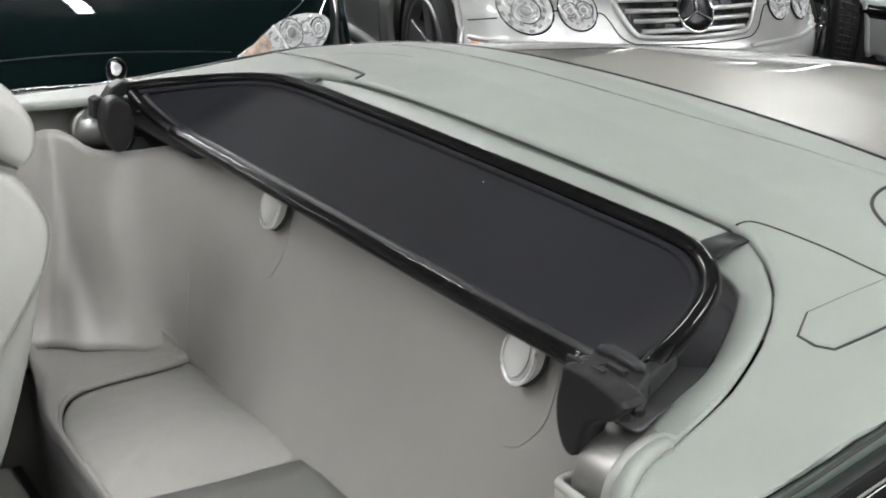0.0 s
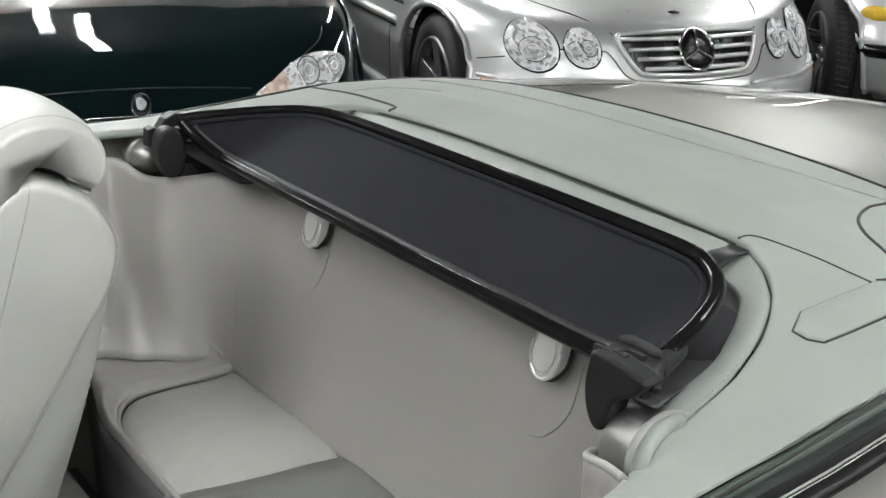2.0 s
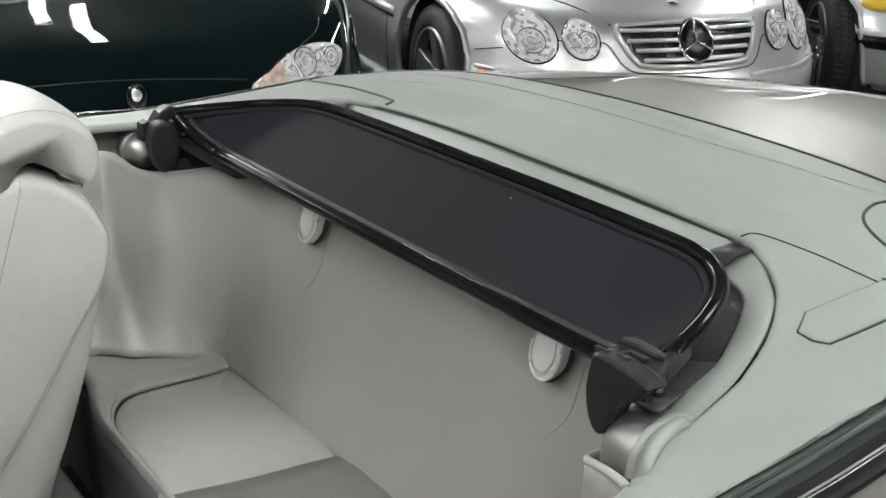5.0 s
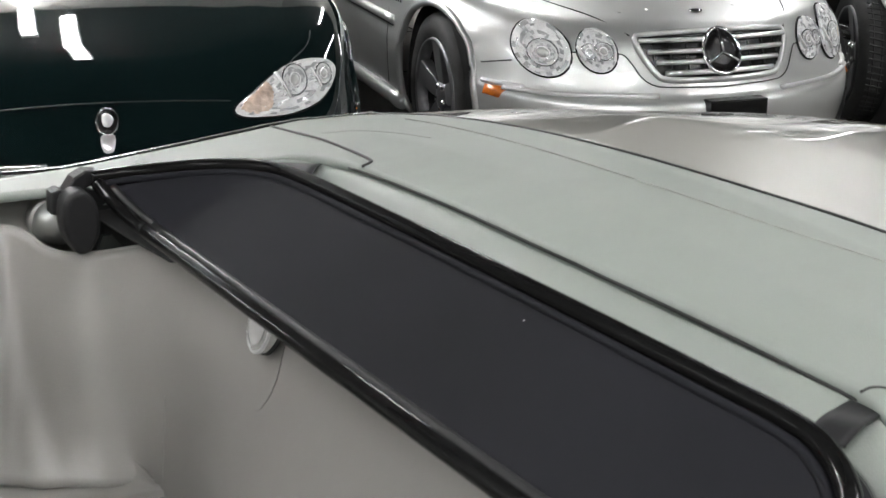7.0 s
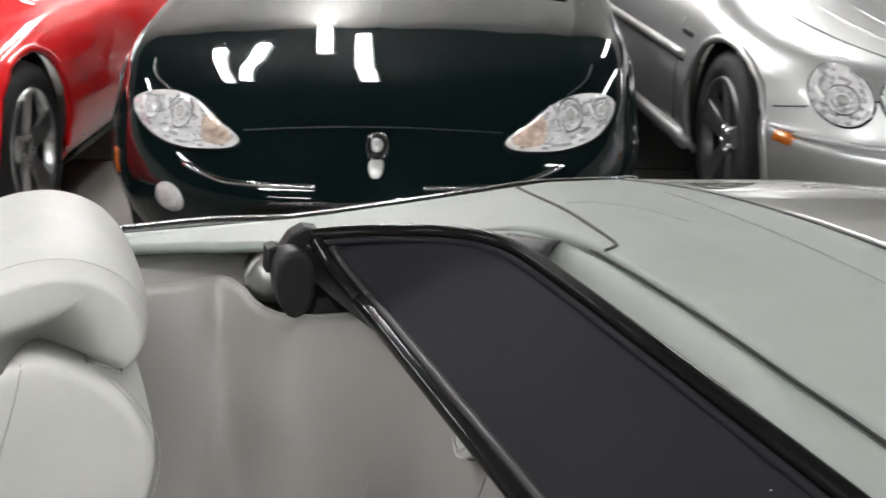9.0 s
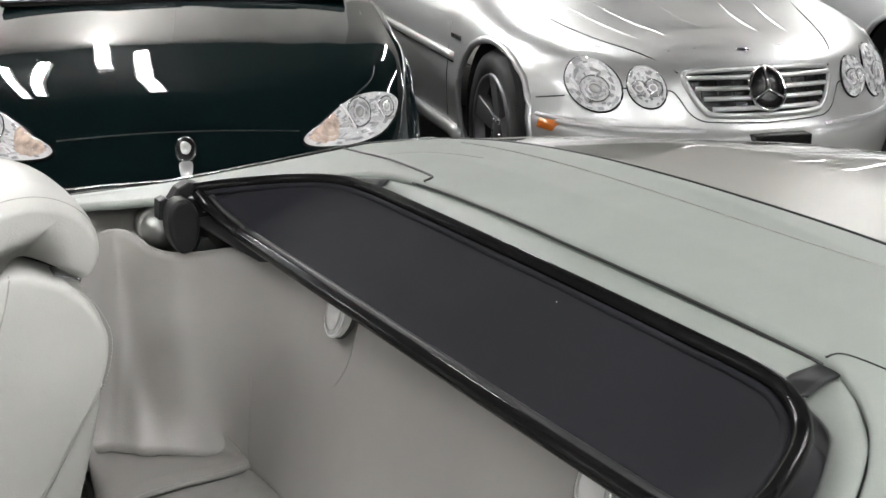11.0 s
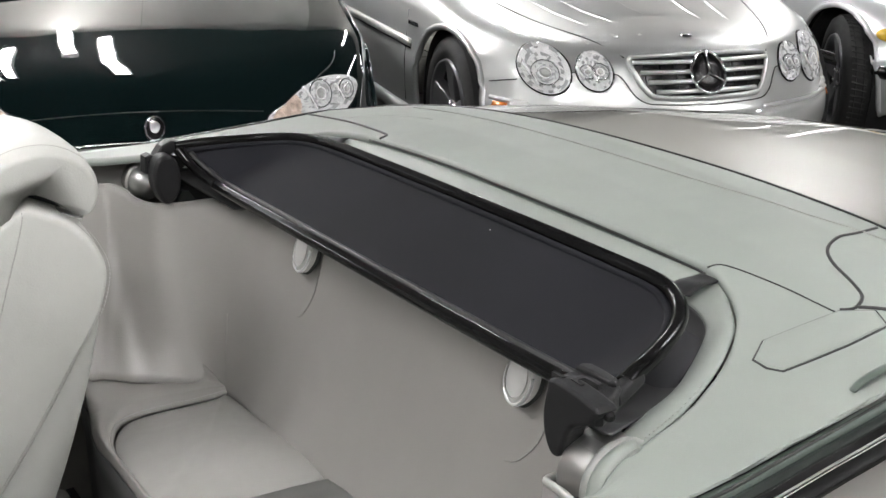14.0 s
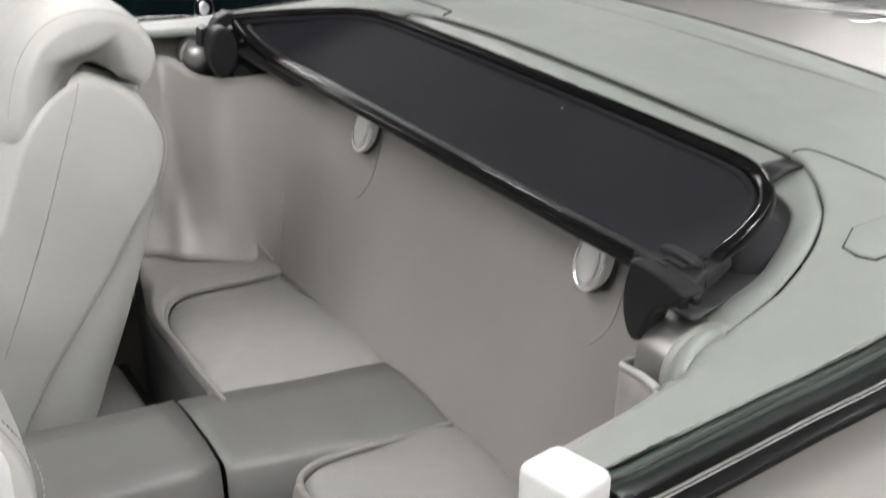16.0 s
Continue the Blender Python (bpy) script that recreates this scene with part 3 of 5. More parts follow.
    for s in (-1, 1):
        part("bonnet_line", tube(curve([fr.at(s * 0.33, 0.665, 0.0), fr.top(s * 0.42, 0.35), fr.top(s * 0.55, 0.7), fr.top(s * 0.70, 1.3)], 6), 0.0035, 6), M_RUBBER, car)
        for x0, x1, x2, off in ((0.30, 0.36, 0.50, -0.0152), (0.19, 0.22, 0.33, -0.0157)):
            ridge = curve([fr.top(s * x0, 0.34, -0.016), fr.top(s * x1, 0.60, off), fr.top(s * (x1 + x2) / 2, 0.95, off), fr.top(s * x2, 1.32, -0.016)], 8)
            part("bonnet_ridge", tube(ridge, 0.018, 10), M_SILVER, car)
    part("plate_holder", box(-0.10, 0.14, -0.035, 0.03, 0.352, 0.446, 0.006), M_BLACK, car, "empty black plate holder", smooth=False)
    part("lower_intake", fr.patch(flat([(-0.42, 0.20), (0.42, 0.20), (0.38, 0.265), (-0.38, 0.265)], 4), ((1.0, 0.003), (0.9, 0.005))), M_BLACK, car)
    for s in (-1, 1):
        part("fog_lamp", fr.patch(oval(s * 0.56, 0.25, 0.07, 0.04), ((1.0, 0.003), (0.8, 0.012))), M_REFL, car)
    greenhouse(car, M_SILVER, 1.35, 0.90, 0.80, 1.40, 4.99)


def green_coupe():
    levels = [(0.22, 0.76, 0.16, 0.16), (0.10, 0.83, 0.21, 0.21), (0.03, 0.87, 0.31, 0.34), (0.0, 0.885, 0.40, 0.46), (0.02, 0.89, 0.46, 0.56), (0.07, 0.885, 0.53, 0.66),
              (0.15, 0.88, 0.60, 0.77), (0.26, 0.865, 0.68, 0.845), (0.38, 0.80, 0.732, 0.884), (0.52, 0.62, 0.764, 0.904), (0.66, 0.40, 0.790, 0.914), (0.78, 0.20, 0.811, 0.919), (0.86, 0.01, 0.824, 0.921)]
    hubs = ((0.95, 0.33), (3.54, 0.33))
    car, fr = parked("green_sports_car", "very dark green glossy sports coupe parked nose out", (1.20, 3.75), levels, 4.76, 0.78, 2.3, 0.885, hubs, 0.37, M_GREEN, even=True)
    for h in hubs:
        for s in (-1, 1):
            wheel(car, s * 0.865, h[0], h[1], 0.33, s, M_RIM_L, 7)
    fr.dx = 0.03
    for s in (-1, 1):
        out = flat([(s * 0.400, 0.578), (s * 0.412, 0.556), (s * 0.47, 0.545), (s * 0.58, 0.540), (s * 0.68, 0.556), (s * (0.748 - 0.012 * s), 0.595), (s * (0.768 - 0.014 * s), 0.636), (s * 0.71, 0.666), (s * 0.62, 0.673), (s * 0.54, 0.653), (s * 0.46, 0.608)], 4)
        lamp = lamp_unit("headlight", car, fr, out, ((s * 0.595, 0.620, 0.040), (s * 0.695, 0.622, 0.028)), "wide clear teardrop headlight")
        part("indicator", fr.patch(flat([(s * 0.415, 0.570), (s * 0.50, 0.555), (s * 0.525, 0.594), (s * 0.51, 0.630), (s * 0.46, 0.600)], 4), ((1.0, 0.006), (0.7, 0.016))), M_AMBER_PALE, lamp, "pale orange indicator")
        part("fog_lamp", fr.patch(oval(s * 0.62, 0.395, 0.052, 0.046, s * 20), ((1.0, 0.003), (0.8, 0.012), (0.4, 0.016))), M_REFL, car, "clear round fog lamp")
        part("bumper_strip", fr.line(flat([(s * 0.16, 0.468), (s * 0.40, 0.466), (s * 0.47, 0.474), (s * 0.57, 0.500)], 6, False), 0.0095, off=0.002), M_CHROME, car, "thin chrome bumper strip")
        part("side_marker", fr.patch([(s * 0.845, 0.48), (s * 0.862, 0.48), (s * 0.862, 0.40), (s * 0.845, 0.40)], ((1.0, 0.002), (0.9, 0.008))), M_AMBER, car, "small orange side marker")
        part("bonnet_line", tube(curve([fr.at(s * 0.54, 0.652), fr.top(s * 0.64, 0.42), fr.top(s * 0.72, 0.60), fr.top(s * 0.745, 1.3)], 6), 0.0018, 6), M_RUBBER, car)
    mouth = flat([(-0.38, 0.375), (-0.34, 0.335), (0, 0.325), (0.34, 0.335), (0.38, 0.375), (0.32, 0.420), (0, 0.432), (-0.32, 0.420)], 4)
    part("grille", fr.patch(mouth, ((1.0, 0.002), (0.95, 0.004), (0.5, 0.004))), M_BLACK, car, "low dark oval air intake")
    part("grille_bar", fr.line([(x, 0.372) for x in lin(-0.33, 0.33, 12)], 0.0105, off=0.008), M_CHROME, car)
    part("bonnet_edge", fr.line([(x, 0.618 - 0.02 * (x / 0.4) ** 2) for x in lin(-0.39, 0.39, 20)], 0.0025), M_RUBBER, car)
    b = part("badge", fr.patch(oval(0.018, 0.570, 0.030, 0.030), ((1.0, 0.003), (0.9, 0.008), (0.5, 0.009))), M_BLACK, car, "round dark nose badge with bright ring")
    part("badge_ring", fr.line(oval(0.018, 0.570, 0.032, 0.032), 0.003, off=0.006, closed=True), M_CHROME, b)
    part("badge_relief", fr.patch(flat([(0.002, 0.582), (0.012, 0.588), (0.027, 0.584), (0.036, 0.573), (0.030, 0.559), (0.018, 0.554), (0.004, 0.561)], 4), ((1.0, 0.008), (0.8, 0.016), (0.4, 0.018))), M_BEAD, b)
    part("badge_stem", fr.patch(flat([(-0.002, 0.536), (0.038, 0.536), (0.032, 0.496), (0.004, 0.496)], 3), ((1.0, 0.003), (0.7, 0.010))), M_BEAD, b)
    part("plate_holder", box(-0.16, 0.16, -0.012, 0.03, 0.205, 0.27, 0.006), M_BLACK, car, smooth=False)
    greenhouse(car, M_GREEN, 1.55, 0.90, 0.77, 1.28, 4.76)
    for x0, x1 in ((-0.5, 0.02), (-0.02, 0.5)):
        part("wiper", tube([(x0, 1.50, 0.945), ((x0 + x1) / 2, 1.47, 0.95), (x1, 1.46, 0.94)], 0.009, 6), M_BLACK, car)
    part("cowl", box(-0.70, 0.70, 1.42, 1.56, 0.90, 0.930, 0.008), M_BLACK, car, smooth=False)


def red_coupe():
    levels = [(0.18, 0.80, 0.15, 0.16), (0.06, 0.88, 0.22, 0.22), (0.0, 0.92, 0.34, 0.38), (0.01, 0.93, 0.42, 0.52), (0.07, 0.925, 0.50, 0.64), (0.15, 0.90, 0.57, 0.75),
              (0.26, 0.84, 0.63, 0.81), (0.42, 0.70, 0.67, 0.83), (0.6, 0.45, 0.70, 0.84), (0.72, 0.2, 0.715, 0.845), (0.76, 0.01, 0.72, 0.847)]
    hubs = ((1.02, 0.33), (3.55, 0.33))
    o = Vector((0.36, 5.12, 0)) - BACK * 1.02 - RIGHT * 0.92
    car, fr = parked("red_sports_car", "bright red glossy sports coupe with silver wheels", (o.x, o.y), levels, 4.5, 0.95, 2.3, 0.93, hubs, 0.365, M_RED)
    for h in hubs:
        for s in (-1, 1):
            wheel(car, s * 0.905, h[0], h[1], 0.33, s, M_RIM_L, 5)
    part("front_lip", fr.line([(x, 0.235) for x in lin(-0.82, 0.82, 24)], 0.03, off=0.006), M_SATIN, car, "grey lower bumper lip")
    for s in (-1, 1):
        part("side_marker", fr.patch([(s * 0.80, 0.33), (s * 0.88, 0.34), (s * 0.88, 0.30), (s * 0.80, 0.29)], ((1.0, 0.002), (0.9, 0.008))), M_AMBER, car, "orange side marker")
        part("door_line", tube([fr.side(s, y, z) for y, z in ((1.62, 0.25), (1.60, 0.5), (1.56, 0.75))], 0.004, 6), M_RUBBER, car)
        part("sill", tube([fr.side(s, y, 0.19, -0.01) for y in lin(1.45, 3.1, 12)], 0.035, 8), M_BLACK, car)
    greenhouse(car, M_RED, 1.25, 0.82, 0.78, 1.18, 4.5)


def silver_saloon():
    levels = [(0.14, 0.80, 0.16, 0.17), (0.04, 0.86, 0.22, 0.23), (0.0, 0.885, 0.34, 0.36), (0.0, 0.89, 0.46, 0.50), (0.06, 0.885, 0.52, 0.60), (0.10, 0.88, 0.60, 0.74),
              (0.16, 0.85, 0.68, 0.82), (0.24, 0.78, 0.725, 0.87), (0.36, 0.64, 0.75, 0.90), (0.5, 0.4, 0.77, 0.93), (0.62, 0.16, 0.785, 0.94), (0.66, 0.01, 0.787, 0.942)]
    hubs = ((0.78, 0.33), (3.5, 0.33))
    o = Vector((5.17, 4.32, 0)) - BACK * 0.78 + RIGHT * 0.87
    car, fr = parked("silver_saloon", "pale silver saloon with black bumper strip and yellow indicator", (o.x, o.y), levels, 4.7, 0.8, 2.5, 0.89, hubs, 0.375, M_SILVER_B)
    for h in hubs:
        for s in (-1, 1):
            wheel(car, s * 0.87, h[0], h[1], 0.33, s, M_RIM_D, turn=-16.0 if h[0] < 1 else 0.0, ribs=True)
    for s in (-1, 1):
        part("bumper_strip", fr.line(flat([(s * 0.15, 0.42), (s * 0.5, 0.42), (s * 0.75, 0.42), (s * 0.86, 0.42)], 6, False), 0.03, off=-0.012, squash=1.2), M_BLACK, car, "black bumper strip with bright top edge")
        part("strip_edge", fr.line(flat([(s * 0.15, 0.452), (s * 0.5, 0.452), (s * 0.75, 0.452), (s * 0.86, 0.452)], 6, False), 0.005, off=0.006), M_CHROME, car)
        part("indicator", fr.patch(oval(s * 0.76, 0.60, 0.05, 0.035), ((1.0, 0.003), (0.85, 0.014), (0.4, 0.02))), M_YELLOW, car, "oval yellow indicator lens")
        lamp_unit("headlight", car, fr, oval(s * 0.56, 0.62, 0.12, 0.075), ((s * 0.56, 0.62, 0.05),), "clear oval headlight")
    greenhouse(car, M_SILVER_B, 1.3, 0.90, 0.77, 1.40, 4.7)


# ---- the open car ----
YC = 1.10


def belt(side, x):
    """y of the body's top edge, on the near (-1) or far (1) side."""
    if side < 0:
        return mix(((-2, 0.38), (0.37, 0.425), (0.53, 0.447), (0.67, 0.462), (0.8, 0.473), (1.1, 0.478), (1.7, 0.47), (2.4, 0.55)), x)
    return mix(((-2, 1.80), (0.45, 1.782), (0.7, 1.778), (1.1, 1.755), (1.7, 1.75), (2.4, 1.66)), x)


def cover_z(x, y):
    """Height of the folded roof's cover."""
    v = abs(y - YC) / 0.66
    zc = mix(((0.3, 0.935), (0.45, 0.942), (0.6, 0.95), (0.72, 0.966), (0.813, 0.982), (0.9, 1.0), (1.0, 1.013), (1.07, 1.008), (1.3, 0.992), (1.6, 0.955), (2.0, 0.875), (2.3, 0.77), (2.45, 0.66)), x)
    edge = mix(((0.3, 0.915), (0.6, 0.922), (0.72, 0.93), (0.9, 0.945), (1.05, 0.94), (1.3, 0.92), (1.6, 0.875), (2.0, 0.80), (2.3, 0.70), (2.45, 0.6)), x)
    return zc - (zc - edge) * min(v, 1.1) ** 2 + 0.018 * (y - YC)


GROOVE = ((0.0, 0.812), (0.1, 0.815), (0.28, 0.826), (0.352, 0.831), (0.378, 0.829), (0.422, 0.809), (0.458, 0.782), (0.493, 0.741), (0.522, 0.696), (0.55, 0.638), (0.563, 0.598), (0.576, 0.556), (0.584, 0.528), (0.5935, 0.508), (0.598, 0.496), (0.601, 0.484), (0.608, 0.466), (0.618, 0.455), (0.634, 0.40), (0.6495, 0.35), (0.8, 0.35))
GROOVE_FAR = ((0.0, 0.812), (0.1, 0.813), (0.28, 0.815), (0.352, 0.815), (0.381, 0.813), (0.433, 0.805), (0.464, 0.792), (0.487, 0.767), (0.505, 0.728)) + GROOVE[8:]


def groove(v):
    """x of the cover's front edge, v metres to the far side of the middle."""
    return mix(GROOVE_FAR, v) if v > 0 else mix(GROOVE, -v)


LIP_IN = ((0.0, 0.770), (0.25, 0.775), (0.34, 0.782), (0.40, 0.783), (0.424, 0.771), (0.453, 0.739), (0.50, 0.663), (0.519, 0.606), (0.525, 0.57), (0.53, 0.54), (0.8, 0.5))


def open_car():
    car = thing("convertible_car", "champagne silver open convertible with its roof folded away", "car", m=pose(0, 0, 0))
    # lower shell, both sides, and tail
    for side in (-1, 1):
        prof = ((0.0, 0.0), (0.035, -0.012), (0.09, -0.05), (0.16, -0.16), (0.205, -0.32), (0.215, -0.5), (0.19, -0.68), (0.14, -0.80))

        def quarter(x, k, side=side):
            d, h = prof[k]
            taper = mix(((-2.3, 0.5), (-1.6, 1), (1.8, 1), (2.4, 0.55)), x)
            return Vector((x, belt(side, x) + side * (0.052 + d * taper), cover_z(x, belt(side, x)) - 0.012 + h))

        bm = sheet(quarter, lin(-1.9, 2.4, 90), range(len(prof)))
        hub = (1.42, FLOOR + 0.33)
        dead = [f for f in bm.faces for c in [f.calc_center_median()] if (c.x - hub[0]) ** 2 + (c.z - hub[1]) ** 2 < 0.36 ** 2]
        bmesh.ops.delete(bm, geom=dead, context="FACES")
        part("quarter_panel", bm, M_CHAMP, car, solid=0.006)
        wheel(car, YC, 0, 0, 0.33, side, M_RIM_L, 7).matrix_basis = pose(hub[0], YC + side * 0.80, hub[1], 0, 0, 90)
        # black seal and bright strips along the belt
        xs = lin(-0.6 if side > 0 else 0.36, 1.04, 40)
        def rail(x, k, off, side=side):
            d, h = off[k]
            lift = 0.008 * min(max((0.58 - x) / 0.10, 0), 1) if side > 0 and d > 0.0095 else 0.0
            return Vector((x, belt(side, x) + side * d, cover_z(x, belt(side, x)) + h + lift))

        fold = ((0.001, -0.012), (0.0014, -0.0005), (0.006, -0.002), (0.011, -0.007))
        felt = ((0.010, -0.014), (0.012, -0.006), (0.019, -0.004), (0.0275, -0.006))
        band = ((0.0255, -0.014), (0.0265, -0.003), (0.031, -0.0015), (0.044, -0.0025), (0.053, -0.005), (0.0555, -0.013))
        part("vinyl_fold", sheet(lambda x, k: rail(x, k, fold), xs, range(4)), M_FOLD_SHADE, car, solid=0.002)
        part("fold_groove", tube([rail(x, 0, ((0.0085 - 0.004 * min(max((x - 0.42) / 0.35, 0), 1), -0.0015),)) for x in xs], 0.0018, 6), M_SEAM, car)
        part("window_felt", sheet(lambda x, k: rail(x, k, felt), xs, range(4)), M_FELT if side < 0 else M_RUBBER, car, "dark green-grey window lip" if side < 0 else "black rubber window seal", solid=0.002)
        part("belt_seal", sheet(lambda x, k: rail(x, k, band), xs, range(6)), M_BLACK, car, "glossy black belt moulding", solid=0.002)
        if side < 0:
            part("belt_strip", tube([rail(x, 0, ((0.0405, -0.0008),)) for x in xs], 0.0012, 8), M_SATIN, car, "thin bright metal bead")
            part("belt_strip", tube([rail(x, 0, ((0.0435, -0.0016),)) for x in xs], 0.0006, 8), M_BEAD, car)
    # painted rear deck
    part("rear_deck", sheet(lambda x, t: Vector((x, belt(-1, x) + (belt(1, x) - belt(-1, x)) * t, cover_z(x, belt(-1, x) + (belt(1, x) - belt(-1, x)) * t) - 0.004)), lin(1.03, 2.45, 50), lin(-0.03, 1.03, 48)), M_CHAMP, car, "champagne painted boot lid", solid=0.006)
    part("tail_panel", sheet(lambda z, t: Vector((2.45 + 0.04 * math.sin(z * 3), belt(-1, 2.4) + 0.02 + (belt(1, 2.4) - belt(-1, 2.4) - 0.04) * t, 0.65 - 0.5 * z)), lin(0, 1, 8), lin(-0.1, 1.1, 12)), M_CHAMP, car, solid=0.006)
    # front end, ahead of the cabin
    def bonnet(x, t):
        ya, yb = belt(-1, x) - 0.055, belt(1, x) + 0.055
        u = 2 * t - 1
        return Vector((x, ya + (yb - ya) * t, cover_z(0.3, YC - 0.6) - 0.012 + 0.05 * (1 - u * u) - 0.10 * max(0, (-1.2 - x) / 0.7) ** 2))

    part("bonnet", sheet(bonnet, lin(-1.9, -0.80, 24), lin(0, 1, 24)), M_CHAMP, car, solid=0.006)
    part("nose_panel", sheet(lambda z, t: bonnet(-1.9, t) + Vector((-0.10 * math.sin(z * 3.1), 0, -0.62 * z)), lin(0, 1, 10), lin(0, 1, 16)), M_CHAMP, car, solid=0.006)
    part("dashboard", sheet(lambda a, y: Vector((-0.66 - 0.14 * math.cos(a), y, 0.72 + 0.19 * math.sin(a))), lin(-0.6, 2.6, 16), lin(0.44, 1.76, 10)), M_CONSOLE, car, solid=0.006)
    # cabin floor
    part("cabin_floor", box(-1.0, 0.40, 0.42, 1.78, 0.16, 0.20), M_CARPET, car, smooth=False)
    part("under_floor", box(-1.7, 2.2, 0.40, 1.80, 0.08, 0.14), M_PLASTIC, car, smooth=False)
    # backrest
    def back(y, t):
        z = 0.590 + 0.296 * t
        x = 0.578 + 0.093 * t + 0.006 * math.sin(t * math.pi)
        return Vector((x, y, z))

    def wrap(u, t):
        """The backrest's leather; its far edge leans outward and turns forward into the side panel."""
        y = 0.69 + u * (1.512 + 0.085 * t - 0.69)
        p = back(y, t)
        d = max(0, u - 0.88) / 0.12
        p.x -= (0.004 + 0.040 * t) * d * d
        if t > 0.93:
            p += Vector((0.012 * (t - 0.93) / 0.07, 0, -0.004 * (t - 0.93) / 0.07))
        return p

    # side trims
    for side in (-1, 1):
        low = curve([(0.5745, 0.405, 0.59), (0.573, 0.412, 0.59), (0.566, 0.435, 0.592), (0.545, 0.455, 0.60), (0.49, 0.470, 0.61), (0.45, 0.482, 0.615), (0.42, 0.500, 0.62), (0.37, 0.507, 0.62), (0.1, 0.51, 0.60), (-0.3, 0.51, 0.60)], 6)
        top = curve([(0.634, 0.478, 0.886), (0.626, 0.490, 0.880), (0.600, 0.502, 0.877), (0.562, 0.516, 0.873), (0.530, 0.540, 0.873), (0.508, 0.572, 0.877), (0.494, 0.596, 0.890), (0.462, 0.612, 0.893), (0.30, 0.620, 0.890), (-0.3, 0.622, 0.888)], 6)
        if side < 0:
            top = curve([(0.6705, 0.37, 0.886), (0.668, 0.41, 0.886), (0.645, 0.45, 0.886), (0.60, 0.485, 0.878), (0.56, 0.498, 0.868), (0.53, 0.502, 0.866), (0.511, 0.508, 0.867), (0.49, 0.555, 0.884), (0.463, 0.608, 0.903), (0.36, 0.644, 0.908), (0.322, 0.650, 0.905)], 6)
            low = curve([(0.5775, 0.37, 0.59), (0.5775, 0.40, 0.59), (0.572, 0.435, 0.592), (0.555, 0.455, 0.60), (0.54, 0.465, 0.61), (0.52, 0.470, 0.615), (0.50, 0.475, 0.615), (0.48, 0.480, 0.62), (0.445, 0.490, 0.62), (0.38, 0.505, 0.62), (0.322, 0.508, 0.62)], 6)

        def panel(i, t, side=side, low=low, top=top):
            p = low[i].lerp(top[i], t)
            bulge = (0.012 if side < 0 else 0.004) * math.sin(t * math.pi)
            if side > 0:
                bulge += (0.25 + 0.75 * t) * 0.013 * math.exp(-((p.x - 0.472) / 0.016) ** 2) - (0.35 + 0.65 * t) * 0.011 * math.exp(-((p.x - 0.522) / 0.022) ** 2)
            return Vector((p.x, YC + side * (p.y + bulge), p.z))

        if side < 0:
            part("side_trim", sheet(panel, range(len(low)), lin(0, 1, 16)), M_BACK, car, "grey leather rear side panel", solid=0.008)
            continue

        # backrest and far panel in one piece: a tight corner at the seat, a wide sweep at the top
        def sweep(t, low=low, panel=panel):
            run = [wrap(u, t) for u in lin(0, 1, 70)] + [panel(i, t) for i in range(3, len(low))]
            far = [0.0]
            for a, b in zip(run, run[1:]):
                far.append(far[-1] + (b - a).length)
            turn = far[69]
            at = lin(0, turn - 0.16, 26)[:-1] + lin(turn - 0.16, turn + 0.30, 100) + lin(turn + 0.30, far[-1], 22)[1:]
            pts = [Vector([float(np.interp(d, far, [p[k] for p in run])) for k in range(3)]) for d in at]
            soft = 0.004 + 0.040 * t ** 1.3
            made = []
            for d, p in zip(at, pts):
                ws = [math.exp(-0.5 * ((e - d) / soft) ** 2) * (0.0046 if turn - 0.16 <= e <= turn + 0.30 else 0.03) for e in at]
                mean = sum((q * w for q, w in zip(pts, ws)), Vector()) / sum(ws)
                q = p.lerp(mean, math.exp(-((d - turn) / 0.085) ** 2))
                foot = max(0, 1 - t / 0.22) ** 2 * min(max((d - turn - 0.02) / 0.05, 0), 1)
                made.append(q + Vector((0, -0.014 * foot, 0)))
            return made

        heights = lin(0, 1, 28)
        rows = [sweep(t) for t in heights]
        # Darker strip draws the shadow line of the lower corner crease.
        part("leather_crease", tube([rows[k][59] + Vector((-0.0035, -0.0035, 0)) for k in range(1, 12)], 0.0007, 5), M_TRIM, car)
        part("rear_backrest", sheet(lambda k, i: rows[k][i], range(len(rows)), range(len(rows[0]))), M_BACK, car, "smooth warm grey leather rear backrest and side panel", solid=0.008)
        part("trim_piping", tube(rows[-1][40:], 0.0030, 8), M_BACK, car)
    # far door: strip and pale roll under the seal
    strip = curve([(0, 1.722, 0.880), (0, 1.738, 0.886), (0, 1.752, 0.900), (0, 1.760, 0.918), (0, 1.767, 0.927)], 5)
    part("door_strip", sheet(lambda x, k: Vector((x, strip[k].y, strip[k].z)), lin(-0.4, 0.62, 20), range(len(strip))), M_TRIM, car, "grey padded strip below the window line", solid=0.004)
    roll = curve([(0, 1.766, 0.925), (0, 1.770, 0.931), (0, 1.778, 0.935), (0, 1.787, 0.933)], 5)
    part("door_roll", sheet(lambda x, k: Vector((x, roll[k].y, roll[k].z)), lin(-0.4, 0.62, 20), range(len(roll))), M_ROLL, car, "pale top roll of the far side", solid=0.004)
    # near post cover
    part("post_cover", box(-0.022, 0.020, -0.030, 0.022, -0.22, 0.0, 0.008, 4), M_WHITEP, car, "glossy white cover at the door post").matrix_basis = pose(0.338, 0.438, 0.912, 0, 0, 14)
